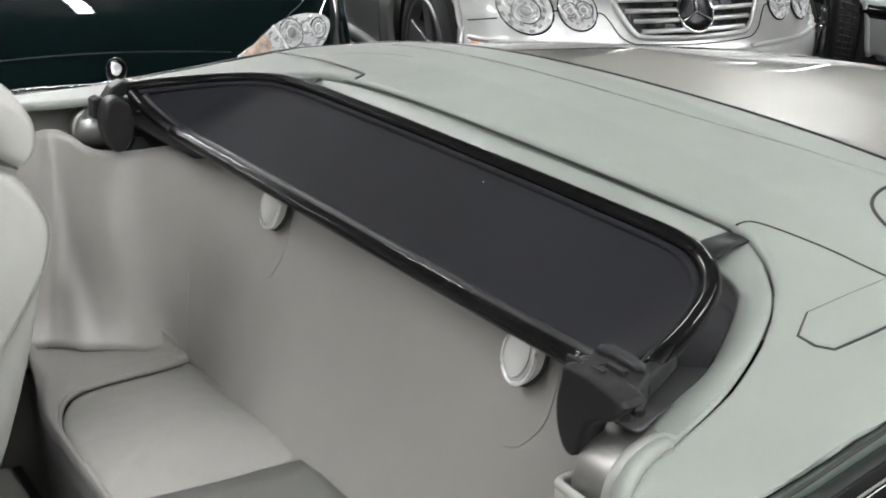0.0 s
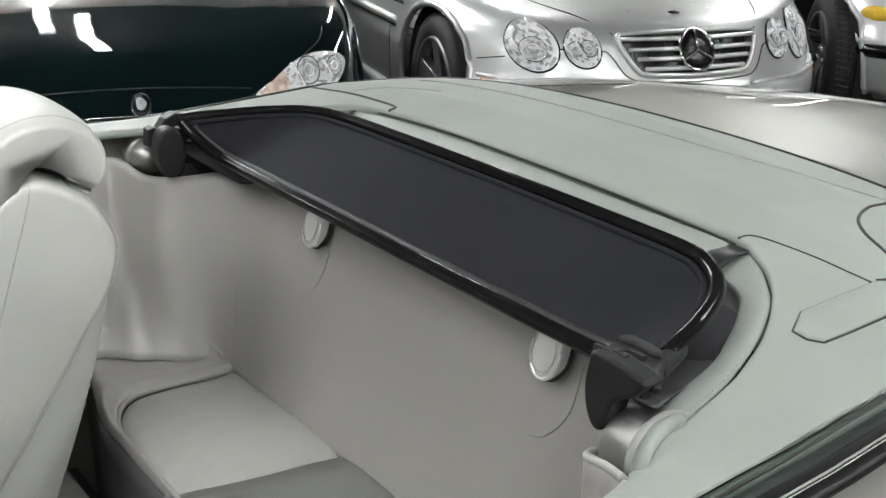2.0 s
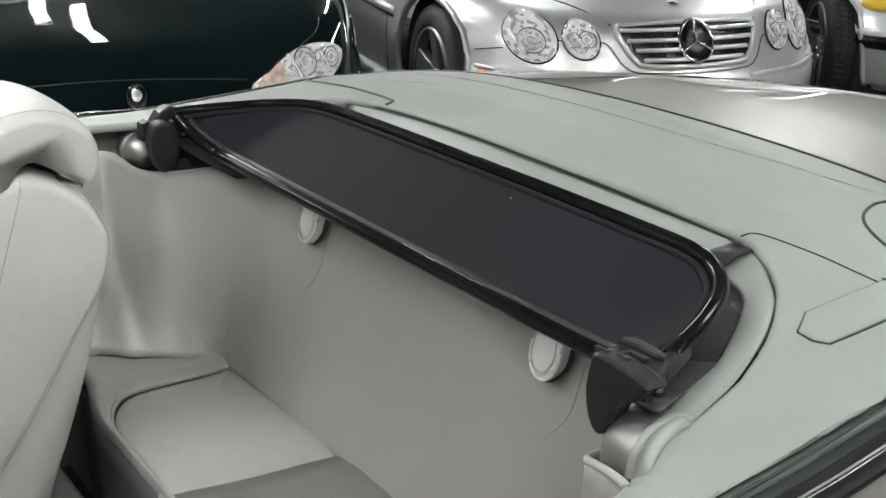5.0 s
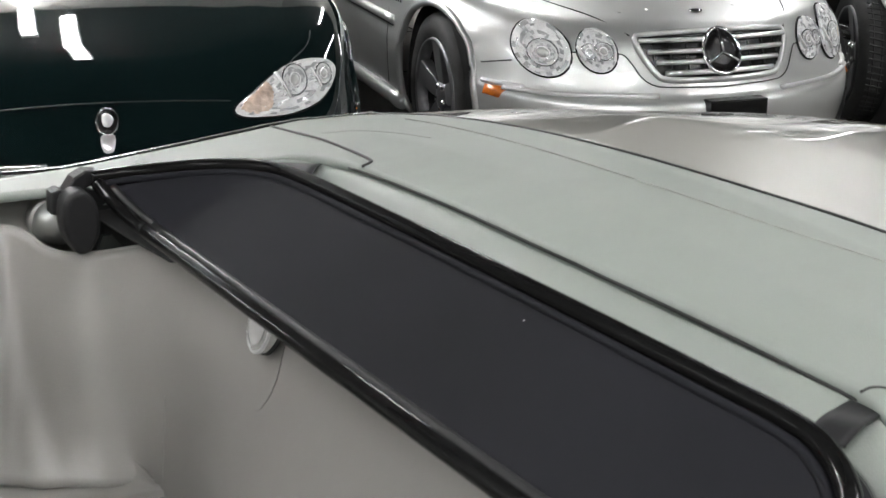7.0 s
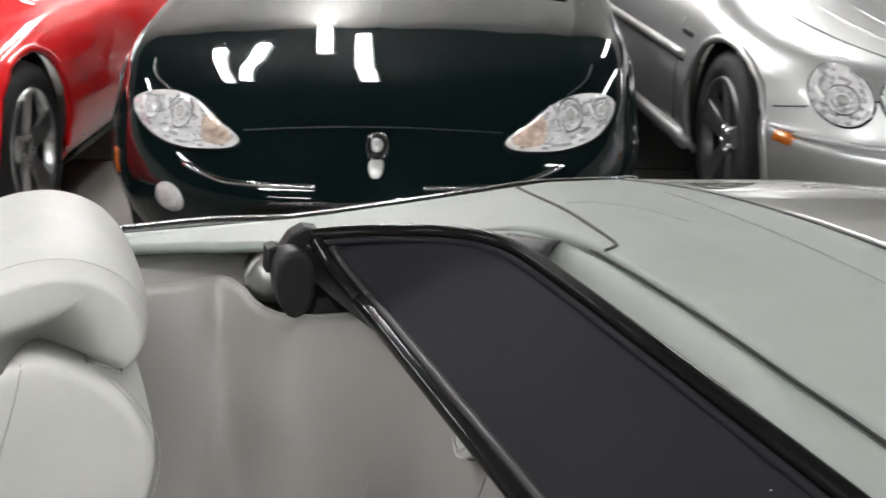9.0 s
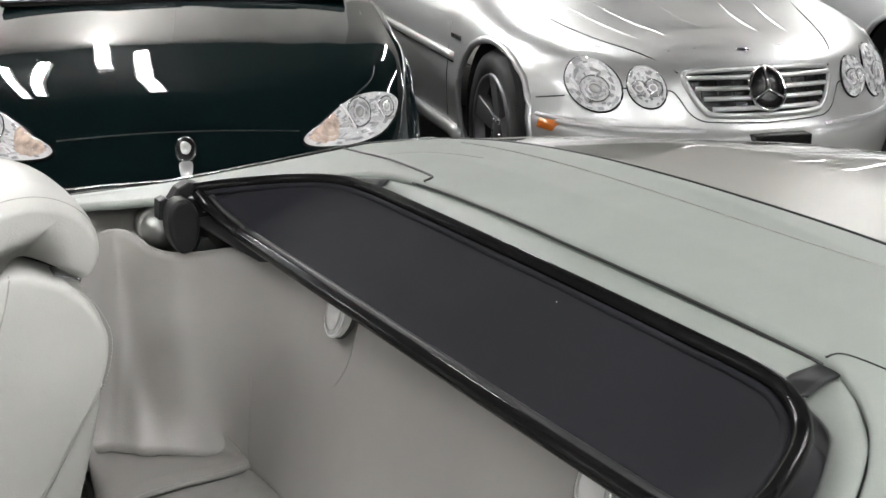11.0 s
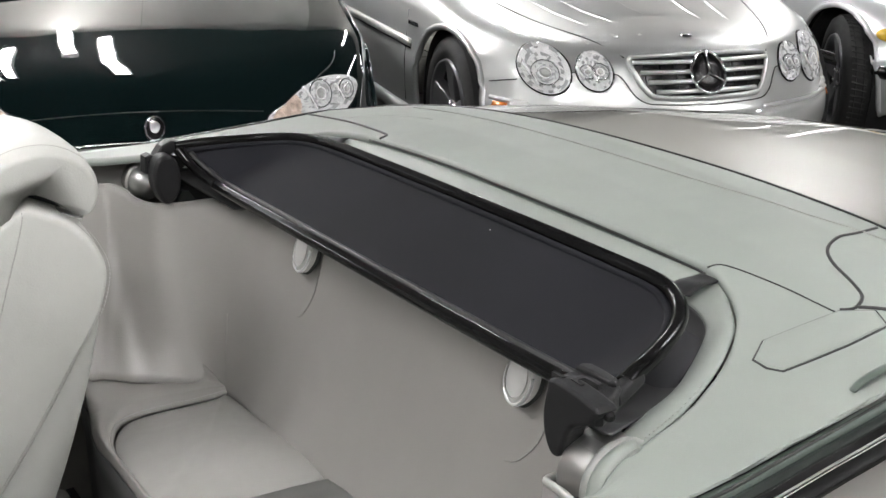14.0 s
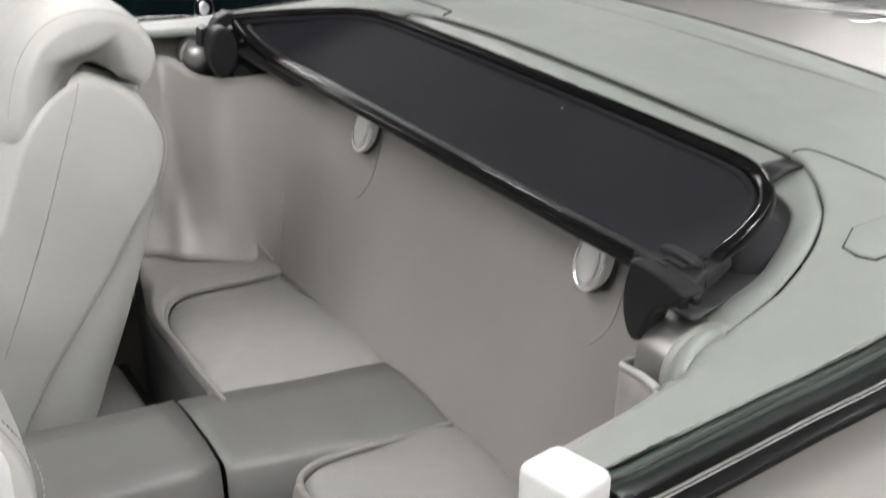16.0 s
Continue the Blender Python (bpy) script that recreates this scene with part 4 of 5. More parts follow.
    # bench cushions: crowned pads set into a moulded surround
    pad = ((0.357, 0.266), (0.361, 0.300), (0.369, 0.328), (0.384, 0.360), (0.401, 0.379), (0.426, 0.390), (0.477, 0.395), (0.52, 0.394), (0.560, 0.397))
    for side in (-1, 1):
        lead = ((0.47, 0.116), (0.420, 0.118), (0.385, 0.128), (0.362, 0.160)) if side < 0 else ((0.357, 0.055), (0.357, 0.14))
        tail = ((0.578, 0.397), (0.584, 0.30), (0.584, 0.118 if side < 0 else 0.055))
        out = flat(lead + pad + tail, 6)
        bm = bmesh.new()
        rows = []
        for s, z in ((0.978, 0.53), (0.984, 0.578), (0.974, 0.588), (0.945, 0.594), (0.88, 0.598), (0.75, 0.602), (0.5, 0.606), (0.25, 0.608), (0.05, 0.6085)):
            rows.append([bm.verts.new((0.48 + (x - 0.48) * s, YC + side * (0.24 + (y - 0.24) * s), z)) for x, y in out])
        for a, b in zip(rows, rows[1:]):
            for i in range(len(out)):
                bm.faces.new((a[i], a[(i + 1) % len(out)], b[(i + 1) % len(out)], b[i]))
        bm.faces.new(rows[-1])
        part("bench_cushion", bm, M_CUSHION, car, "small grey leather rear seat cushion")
        ring = curve([(x, YC + side * v, 0.596) for x, v in (((0.58, 0.118),) if side < 0 else ()) + lead + pad + ((0.580, 0.399),)], 6)
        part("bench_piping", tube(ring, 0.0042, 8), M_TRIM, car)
        inn = curve([(x, v, 0) for x, v in (lead[-1:] if side < 0 else lead) + pad + ((0.580, 0.399),)], 6)
        rimo = curve([(0.3525, lead[-1][1] if side < 0 else 0.055, 0), (0.3525, 0.20, 0), (0.3525, 0.266, 0), (0.351, 0.300, 0), (0.352, 0.335, 0), (0.357, 0.372, 0), (0.364, 0.405, 0), (0.374, 0.450, 0), (0.384, 0.520, 0), (0.44, 0.512, 0), (0.50, 0.490, 0), (0.55, 0.462, 0), (0.574, 0.412, 0)], 6)
        rimo = [rimo[round(i * (len(rimo) - 1) / (len(inn) - 1))] for i in range(len(inn))]

        def moulding(i, t, side=side, inn=inn, rimo=rimo):
            p = inn[i].lerp(rimo[i], t)
            wall = min(max((rimo[i].y - 0.45) / 0.06, 0), 1) if rimo[i].x < 0.43 else 1
            z = 0.594 + 0.008 * min(1, t / 0.2) + wall * min(1, (len(inn) - 1 - i) / 9) * 0.030 * max(0, t - 0.35) ** 2 / 0.42 - (1 - wall) * 0.016 * max(0, (t - 0.6) / 0.4) ** 2
            z += wall * min(1, (len(inn) - 1 - i) / 9) * 0.024 * max(0, (t - 0.62) / 0.38) ** 2.2
            return Vector((p.x, YC + side * p.y, z))

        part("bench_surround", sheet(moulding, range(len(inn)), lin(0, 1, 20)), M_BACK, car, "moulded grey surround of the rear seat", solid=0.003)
        skirt = [p for p in rimo if p.x < 0.386]
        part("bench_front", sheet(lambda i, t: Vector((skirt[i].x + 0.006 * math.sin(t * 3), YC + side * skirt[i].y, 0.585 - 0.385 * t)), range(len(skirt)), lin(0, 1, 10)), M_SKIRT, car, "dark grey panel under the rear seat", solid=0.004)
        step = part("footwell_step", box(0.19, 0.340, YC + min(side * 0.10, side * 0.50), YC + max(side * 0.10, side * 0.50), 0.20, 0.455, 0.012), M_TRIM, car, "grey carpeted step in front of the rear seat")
        part("step_gap", box(0.3405, 0.352, YC + min(side * 0.10, side * 0.50), YC + max(side * 0.10, side * 0.50), 0.40, 0.448), M_RUBBER, step, smooth=False)
    # tunnel and console
    def saddle(x, t):
        y0 = mix(((-0.4, 1.03), (0.303, 1.025), (0.42, 1.005), (0.58, 0.985)), x)
        y1 = mix(((0.0, 1.195), (0.303, 1.19), (0.58, 1.163)), x)
        w = (y1 - y0)
        prof = ((-0.10, -0.16), (-0.06, -0.05), (-0.02, -0.012), (0.03, -0.002), (0.3, 0.004), (0.7, 0.004), (0.97, 0.0), (1.0, -0.012), (1.01, -0.2))
        a, h = prof[t]
        return Vector((x, y0 + w * a, 0.597 + h))

    part("tunnel_cover", sheet(saddle, lin(0.306, 0.585, 18), range(9)), M_CONSOLE, car, "dark grey leather tunnel cover between the rear seats", solid=0.004)
    part("console_lid", sheet(lambda x, t: saddle(x, t) + Vector((0, 0, 0.002)), lin(-0.45, 0.300, 24), range(9)), M_CONSOLE, car, "dark grey leather console lid", solid=0.004)
    # dark shelf in the roof well
    def inner(v):
        return mix(LIP_IN, abs(v))

    part("roof_well_shelf", sheet(lambda v, t: Vector((0.672 + (max(inner(v), 0.673) - 0.672) * t, YC + v, 0.886 + 0.036 * t)), [0.005 + s for s in lin(-0.50, 0.50, 60)], lin(0, 1, 8)), M_SHELF, car, "dark cloth shelf behind the rear seats", solid=0.004)
    edge = curve([(x, v, 0) for v, x in ((0.25, 0.776), (0.34, 0.783), (0.385, 0.786), (0.426, 0.771), (0.455, 0.739), (0.502, 0.663), (0.521, 0.606), (0.528, 0.565), (0.53, 0.54))], 6)

    def ledge(i, t, edge=edge):
        p = edge[i]
        k = min(max((p.x - 0.555) / 0.09, 0.12), 1)
        q = Vector((p.x - 0.035 * k * (1 - t), YC + p.y - 0.10 * k * (1 - t), 0))
        return Vector((q.x, q.y, cover_z(p.x, YC + p.y) - 0.020 - 0.045 * k * (1 - t) ** 1.5))

    # Black instead of the near wall's grey: the far end's shade as colour.
    part("well_end", sheet(ledge, range(len(edge)), lin(0, 1, 10)), M_WELL, car, solid=0.003)
    for side in (-1, 1):
        rimp = curve([(0.548, 0.520, 0.866), (0.60, 0.485, 0.872), (0.645, 0.45, 0.880), (0.674, 0.41, 0.882)] if side < 0 else [(0.566, 0.524, 0.860), (0.608, 0.510, 0.866), (0.640, 0.496, 0.876), (0.682, 0.41, 0.882)], 6)
        # Black sheet fills the corner hollow in place of its shade.
        part("well_shade_fill", sheet(lambda i, t: Vector((rimp[i].x + 0.075 * t, YC + side * (rimp[i].y + 0.055 * t), rimp[i].z - 0.012 * math.sin(t * 3.14) + 0.02 * t)), range(len(rimp)), lin(0, 1, 6)), M_WELL, car, "black filler for the shade in the roof well corner", solid=0.003)
    # belt guides on the backrest
    for y in (0.815, 1.344):
        def dome(rings):
            bm = bmesh.new()
            rows = []
            for k, dx in rings:
                rows.append([bm.verts.new((dx, yy * k, -0.034 + (zz + 0.034) * k)) for yy, zz in flat([(-0.017, 0.004), (-0.021, -0.030), (-0.019, -0.052), (0.0, -0.070), (0.019, -0.052), (0.021, -0.030), (0.017, 0.004), (0, 0.012)], 5)])
            for p, q in zip(rows, rows[1:]):
                for i in range(len(p)):
                    bm.faces.new((p[i], p[(i + 1) % len(p)], q[(i + 1) % len(p)], q[i]))
            bm.faces.new(rows[-1])
            return bm

        g = part("belt_guide", dome(((1.0, 0.002), (1.0, -0.009), (0.96, -0.0135), (0.88, -0.0155), (0.5, -0.0175))), M_GUIDE, car, "rounded satin silver belt guide")
        g.matrix_basis = pose(0.664, y, 0.896, 0, 17, 0) @ Matrix.Diagonal((1.0, 1.12, 1.08, 1.0))
        part("guide_base", dome(((1.05, 0.003), (1.05, -0.002), (0.9, -0.002))), M_SEAM, g)
        part("guide_rim", tube([(-0.0125, 0.0205 * math.sin(a), -0.043 - 0.0255 * math.cos(a)) for a in lin(-1.9, 1.9, 28)], 0.0022, 8), M_BEAD, g)
        part("guide_groove", tube([(-0.0165, 0.0165 * math.sin(a), -0.041 - 0.0215 * math.cos(a)) for a in lin(-2.2, 2.2, 24)], 0.0010, 6), M_SATIN, g)
        part("belt_strap", sheet(lambda u, t: Vector((0.004 + 0.066 * max(0, t - 0.25), -0.013 + 0.026 * u, -0.012 + 0.022 * min(t, 0.45) / 0.45 + 0.012 * max(0, t - 0.45))), (0, 1), lin(0, 1, 10)), M_STRAP, g, "flat grey webbing strap", solid=0.0015)
    # faint pulls in the backrest leather, their shade drawn as darker lines
    for y, k in ((0.775, 1.0), (1.318, 0.7)):
        pts = curve([(0, y, 0.855), (0, y + 0.004 * k, 0.80), (0, y + 0.03 * k, 0.765), (0, y + 0.055 * k, 0.755)], 8)
        part("leather_crease", tube([back(p.y, (p.z - 0.590) / 0.296) + Vector((-0.0052, 0, 0)) for p in pts], 0.0006, 5), M_TRIM, car)
    # roll-over pods
    pod = part("pod", lathe([(0.0, -0.004), (0.0385, -0.002), (0.039, 0.0), (0.039, 0.032), (0.038, 0.034), (0.034, 0.035), (0.0, 0.036)], (0.5445, 0.540, 0.884), "y", 64), M_BRUSHED, car, "half drum of brushed metal at the end of the roof frame")
    part("pod_ring", lathe([(0.038, 0.0), (0.041, -0.001), (0.042, -0.003), (0.042, -0.0095), (0.0405, -0.011), (0.039, -0.0115), (0.02, -0.012)], (0.5445, 0.540, 0.884), "y", 64), M_PODRING, pod, "smooth grey ring")
    # Paler metal patch stands for a bright reflection on the drum.
    part("pod_glint", sheet(lambda a, k: Vector((0.5445 - 0.0394 * math.cos(a), 0.543 + 0.020 * k, 0.884 + 0.0394 * math.sin(a))), lin(0.95, 1.25, 6), (0, 1)), M_SATIN, pod)
    # vinyl sleeve that runs down beside the ring
    rim_in = [Vector((0.5445 - 0.042 * math.cos(a), 0.5285, 0.884 + 0.042 * math.sin(a))) for a in lin(1.66, -0.25, 24)]
    edge = curve([(0.550, 0.5183, 0.921), (0.540, 0.5155, 0.922), (0.524, 0.513, 0.917), (0.509, 0.508, 0.912), (0.500, 0.5035, 0.907), (0.494, 0.503, 0.898), (0.491, 0.504, 0.885), (0.490, 0.506, 0.875)], 6)
    edge = [edge[round(i * (len(edge) - 1) / 23)] for i in range(24)]

    def sleeve(i, t):
        p = rim_in[i].lerp(edge[i], t)
        out = Vector((-math.cos(1.45 - 1.7 * i / 23) * 0.8, -0.25, math.sin(1.45 - 1.7 * i / 23))).normalized()
        return p + out * (0.0045 * math.sin(math.pi * t) ** 0.8 - (0.003 * (t - 0.9) / 0.1 if t > 0.9 else 0))

    part("pod_sleeve", sheet(sleeve, range(24), lin(0, 1, 14)), M_VINYL, car, "grey-green vinyl sleeve with stitched edge", solid=0.002)
    bm = bmesh.new()
    for i in range(1, 42):
        k, f = divmod(i, 2)
        q, r = (sleeve(k, t) * (1 - f / 2) + sleeve(k + 1, t) * f / 2 for t in (0.86, 0.92))
        tube([q + Vector((-0.0006, -0.0012, 0.0006)), r + Vector((-0.0006, -0.0010, 0.0006))], 0.0004, 4, bm=bm)
    part("sleeve_stitching", bm, M_STITCH, car)
    part("sleeve_seam", tube([Vector(sleeve(i, 0.95)) + Vector((0, -0.0008, 0.0002)) for i in range(24)], 0.0007, 6), M_STITCH, car)
    pod = part("pod", lathe([(0.0, -0.030), (0.011, -0.028), (0.020, -0.021), (0.026, -0.010), (0.028, 0.004), (0.028, 0.03), (0.0, 0.032)], (0.531, 1.690, 0.897), "y", 40), M_POD, car, "round brushed metal pod at the end of the roof frame")
    part("pod_ring", lathe([(0.028, 0.0), (0.030, 0.002), (0.030, 0.012), (0.028, 0.014)], (0.531, 1.690, 0.897), "y", 36), M_TRIM, pod)
    # Black block stands in for the shade of the far cavity.
    part("well_shade_fill", prism([(0.572, 1.630), (0.612, 1.612), (0.648, 1.594), (0.690, 1.515), (0.72, 1.52), (0.72, 1.60), (0.62, 1.66), (0.56, 1.66)], (0.84, 0.918), "z"), M_WELL, car, smooth=False)
    part("pod_pocket", tube(curve([Vector(p) for p in ((0.56, 0.598, 0.868), (0.525, 0.600, 0.868), (0.512, 0.595, 0.869), (0.503, 0.577, 0.876), (0.486, 0.538, 0.891), (0.470, 0.503, 0.902))], 6), 0.0038, 10), M_SHELL, car, "pale rim of the pod pocket")
    # Black sheet under the drum for the shade inside the slot.
    part("pocket_shade", sheet(lambda u, t: Vector((0.518 - 0.042 * u + 0.06 * t, 0.592 - 0.094 * u, 0.862 + 0.034 * u - 0.004 * t)), lin(0, 1, 4), (0, 1)), M_WELL, car)
    # A vinyl flap; its underside's shade is given as a dark colour.
    part("cover_flap", tube(curve([Vector(p) for p in ((0.765, 0.492, 0.925), (0.78, 0.488, 0.940), (0.81, 0.49, 0.945), (0.85, 0.495, 0.945), (0.87, 0.497, 0.935))], 6), 0.005, 8, squash=0.5), M_FOLD_SHADE, car, "short vinyl flap on the cover, underside shade as dark colour")


def roof_cover():
    cover = thing("tonneau_cover", "pale grey-green vinyl cover over the folded roof", "car cover")

    def rear(v):
        return mix(((-0.65, 1.085), (-0.38, 1.078), (-0.25, 1.06), (-0.05, 1.03), (0.1, 1.018), (0.5, 1.015), (0.65, 1.0)), v)

    vs = lin(-1, -0.80, 60)[:-1] + lin(-0.80, 0.80, 100) + lin(0.80, 1, 60)[1:]

    def top(s, t):
        y = belt(-1, 0.36) + (belt(1, 0.36) - belt(-1, 0.36)) * (s + 1) / 2
        v = y - YC
        x0, x1 = groove(v), rear(v)
        x = x0 + (x1 - x0) * t
        lim0, lim1 = belt(-1, x) - 0.001, belt(1, x) + 0.001
        y = min(max(y, lim0), lim1)
        z = cover_z(x, y) + 0.004 - 0.012 * math.exp(-((x - 0.487) / 0.020) ** 2 - ((y - 0.503) / 0.016) ** 2)
        if t <= 0 or t >= 1:
            z -= 0.010
        elif t < 0.012:
            z -= 0.002
        return Vector((x, y, z))

    ts = [0.0, 0.003, 0.012, 0.03] + lin(0.06, 0.97, 40) + [0.99, 0.999, 1.0]
    part("cover_sheet", sheet(top, vs, ts), M_VINYL, cover, solid=0.003)
    # padded lip round the roof well, one roll a side
    inn = [(0.0, 0.770), (0.16, 0.772), (0.27, 0.776), (0.34, 0.782), (0.385, 0.785), (0.424, 0.771), (0.453, 0.739), (0.50, 0.663), (0.519, 0.606), (0.532, 0.572), (0.549, 0.549), (0.557, 0.540), (0.567, 0.527)]
    out = [(0.0, 0.815), (0.16, 0.818), (0.27, 0.826), (0.34, 0.834), (0.385, 0.829), (0.454, 0.780), (0.489, 0.739), (0.519, 0.692), (0.547, 0.634), (0.561, 0.594), (0.574, 0.555), (0.581, 0.532), (0.588, 0.514)]
    rolls = []
    for side in (-1, 1):
        cut = 13 if side < 0 else 11
        if side > 0:
            out = [(0.0, 0.815), (0.16, 0.818), (0.27, 0.818), (0.34, 0.816), (0.385, 0.812), (0.440, 0.800), (0.470, 0.783), (0.495, 0.740), (0.522, 0.694), (0.561, 0.594), (0.574, 0.555)]
        a, b = curve([(x, v, 0) for v, x in inn[:cut]], 6), curve([(x, v, 0) for v, x in out[:cut]], 6)

        def arm(i, t, side=side, a=a, b=b):
            p = a[i].lerp(b[i], t)
            q = cover_z(p.x, YC + side * p.y)
            w = min(max((i - 21) / 20, 0), 1)
            w = w * w * (3 - 2 * w)
            low_z = q - 0.003 - (0.013 if side < 0 else 0.028) * (1 - t) ** 2 - 0.004 * t ** 6
            return Vector((p.x, YC + side * p.y, low_z * (1 - w) + w * (q - 0.014 + 0.016 * math.sin(t * math.pi * 0.64) ** 0.7)))

        rolls.append((arm, len(a)))
        if side < 0:
            def wall(i, t, a=a, arm=arm):
                p = arm(i, 0)
                d = (a[min(i + 1, len(a) - 1)] - a[max(i - 1, 0)]).normalized()
                inward = Vector((-abs(d.y), abs(d.x), 0))
                return p + inward * ((0.078 - 0.028 * min(max((i - 24) / 14, 0), 1)) * (1 - math.cos(t * math.pi / 2))) + Vector((0, 0, 0.002 - (0.040 - 0.016 * min(max((i - 34) / 10, 0), 1)) * math.sin(t * math.pi / 2)))

            high = curve([(0.596, 0.573, 0.918), (0.570, 0.558, 0.923), (0.551, 0.546, 0.9275), (0.538, 0.5405, 0.929), (0.532, 0.548, 0.930), (0.531, 0.561, 0.930), (0.531, 0.575, 0.930)], 6)
            deep = curve([(0.578, 0.624, 0.897), (0.566, 0.612, 0.912), (0.557, 0.604, 0.921), (0.550, 0.596, 0.925), (0.546, 0.588, 0.927), (0.546, 0.584, 0.928), (0.546, 0.580, 0.928)], 6)

            def flap(i, t, high=high, deep=deep):
                p, q = high[i], deep[i]
                bowl = p.lerp(q, 1 - math.cos(t * math.pi / 2))
                bowl.z = p.z + (q.z - p.z) * math.sin(t * math.pi / 2)
                return bowl.lerp(p.lerp(q, t), min(i / 9, 1))

            wide = [[wall(i, t) for t in lin(0, 1, 14)] for i in range(14, 47)] + [[flap(i, t) for t in lin(0, 1, 14)] for i in range(len(high))]
            part("well_wall", sheet(lambda k, j: wide[k][j], range(len(wide)), range(14)), M_WELLWALL, cover, "dark grey cloth wall of the roof well", solid=0.0016)
        part("lip_groove", tube([Vector((p.x + 0.003, YC + side * (p.y + 0.003), cover_z(p.x, YC + side * p.y) - 0.003)) for p in b[26:]], 0.0027, 6), M_RUBBER, cover)
        bm = bmesh.new()
        for i in range(44, len(b) - 1):
            q = arm(i, 0.9)
            r = arm(i + 1, 0.9)
            tube([q + Vector((0, 0, 0.0016)), q.lerp(r, 0.6) + Vector((0, 0, 0.0016))], 0.0006, 5, bm=bm)
        part("stitching", bm, M_STITCH, cover)
    (near_arm, n_near), (far_arm, n_far) = rolls
    part("well_lip", sheet(lambda k, t: near_arm(-k, t) if k <= 0 else far_arm(k, t), range(1 - n_near, n_far), lin(0, 1, 12)), M_VINYL, cover, "padded grey-green lip round the roof well", solid=0.003)
    part("front_groove", tube([Vector((groove(v) - 0.001, YC + v, cover_z(0.82, YC + v) - 0.0015)) for v in lin(-0.36, 0.36, 50)], 0.0021, 6), M_RUBBER, cover)

    def on(pts, r, material, name, closed=False, steps=6, lift=0.0052):
        c = curve([(x, y, 0) for x, y in pts], steps, closed) if steps else [Vector((x, y, 0)) for x, y in pts]
        part(name, tube([Vector((p.x, p.y, cover_z(p.x, p.y) + lift)) for p in c], r, 6, closed), material, cover)

    on([(1.085, 0.49), (1.08, 0.70), (1.062, 0.85), (1.032, 1.05), (1.02, 1.2), (1.017, 1.4), (1.016, 1.58), (1.0, 1.74)], 0.0024, M_RUBBER, "rear_seam")
    on([(1.052, 0.62), (1.042, 0.70), (1.008, 0.79), (0.975, 0.95), (0.962, 1.16), (0.965, 1.4), (0.975, 1.6)], 0.0012, M_STITCH, "rear_stitch_line", lift=0.006)
    for side in (-1, 1):
        if side < 0:
            on([(0.829, YC + side * 0.362), (0.846, YC + side * 0.372), (0.8575, YC + side * 0.436), (0.861, YC + side * 0.483), (0.863, YC + side * 0.508)], 0.0011, M_RUBBER, "side_seam", lift=0.0056)
        if side > 0:
            on([(0.815, 1.431), (0.826, 1.434), (0.833, 1.447), (0.841, 1.524), (0.848, 1.60), (0.852, 1.69), (0.858, 1.765)], 0.0022, M_RUBBER, "side_seam", lift=0.0058)
            on([(0.864, 1.627), (0.890, 1.594), (0.912, 1.518), (0.92, 1.45)], 0.0007, M_STITCH, "soft_fold", lift=0.0056)
            corner = [Vector(p) for p in ((0.750, 1.535, 0.961), (0.768, 1.575, 0.963), (0.772, 1.478, 0.967), (0.803, 1.508, 0.9705))]
            part("elastic_tab", sheet(lambda u, t: (corner[0] * (1 - u) + corner[2] * u) * (1 - t) + (corner[1] * (1 - u) + corner[3] * u) * t + Vector((0, 0, 0.003 * math.sin(t * 3.14))), lin(0, 1, 6), lin(0, 1, 6)), M_PLASTIC, cover, "short dark elastic strap", solid=0.0016)
            break
        hexa = [(0.735, 0.525), (0.766, 0.506), (0.814, 0.507), (0.868, 0.510), (0.897, 0.530), (0.885, 0.555), (0.829, 0.557), (0.775, 0.556), (0.743, 0.5545), (0.735, 0.5425)]
        pts = [(x, YC + side * v) for x, v in hexa]
        bm = bmesh.new()
        mx, my = sum(p[0] for p in pts) / len(pts), sum(p[1] for p in pts) / len(pts)
        ring = [[bm.verts.new((mx + (x - mx) * k, my + (y - my) * k, cover_z(mx + (x - mx) * k, my + (y - my) * k) + h)) for x, y in pts] for k, h in ((1.0, 0.002), (0.985, 0.0065), (0.955, 0.0078), (0.90, 0.0066), (0.5, 0.0066))]
        for a, b in zip(ring, ring[1:]):
            for i in range(len(pts)):
                bm.faces.new((a[i], a[(i + 1) % len(pts)], b[(i + 1) % len(pts)], b[i]))
        bm.faces.new(ring[-1])
        part("hinge_patch", bm, M_VINYL, cover, "six-sided vinyl patch")
        on(pts, 0.0017, M_RUBBER, "patch_seam", True, 0, 0.0052)
        on([(x, YC + side * v) for x, v in ((1.07, 0.385), (1.033, 0.391), (0.992, 0.394), (0.962, 0.408), (0.941, 0.435), (0.924, 0.476), (0.909, 0.502), (0.885, 0.514), (0.870, 0.508))], 0.0022, M_RUBBER, "corner_seam", False, 5)
        on([(x, YC + side * v) for x, v in ((0.888, 0.515), (0.93, 0.55), (0.97, 0.58))], 0.0026, M_RUBBER, "corner_seam", False, 5)
        # elastic tab
        tab = curve([(0.762, 0.712, 0.961), (0.785, 0.718, 0.966), (0.810, 0.726, 0.963), (0.834, 0.733, 0.9605)], 5)
        part("elastic_tab", sheet(lambda i, t: tab[i] + Vector((-0.008, 0.0115, 0.001)) * t, range(len(tab)), lin(-1, 1, 5)), M_PLASTIC, cover, "short black elastic strap", solid=0.0018)


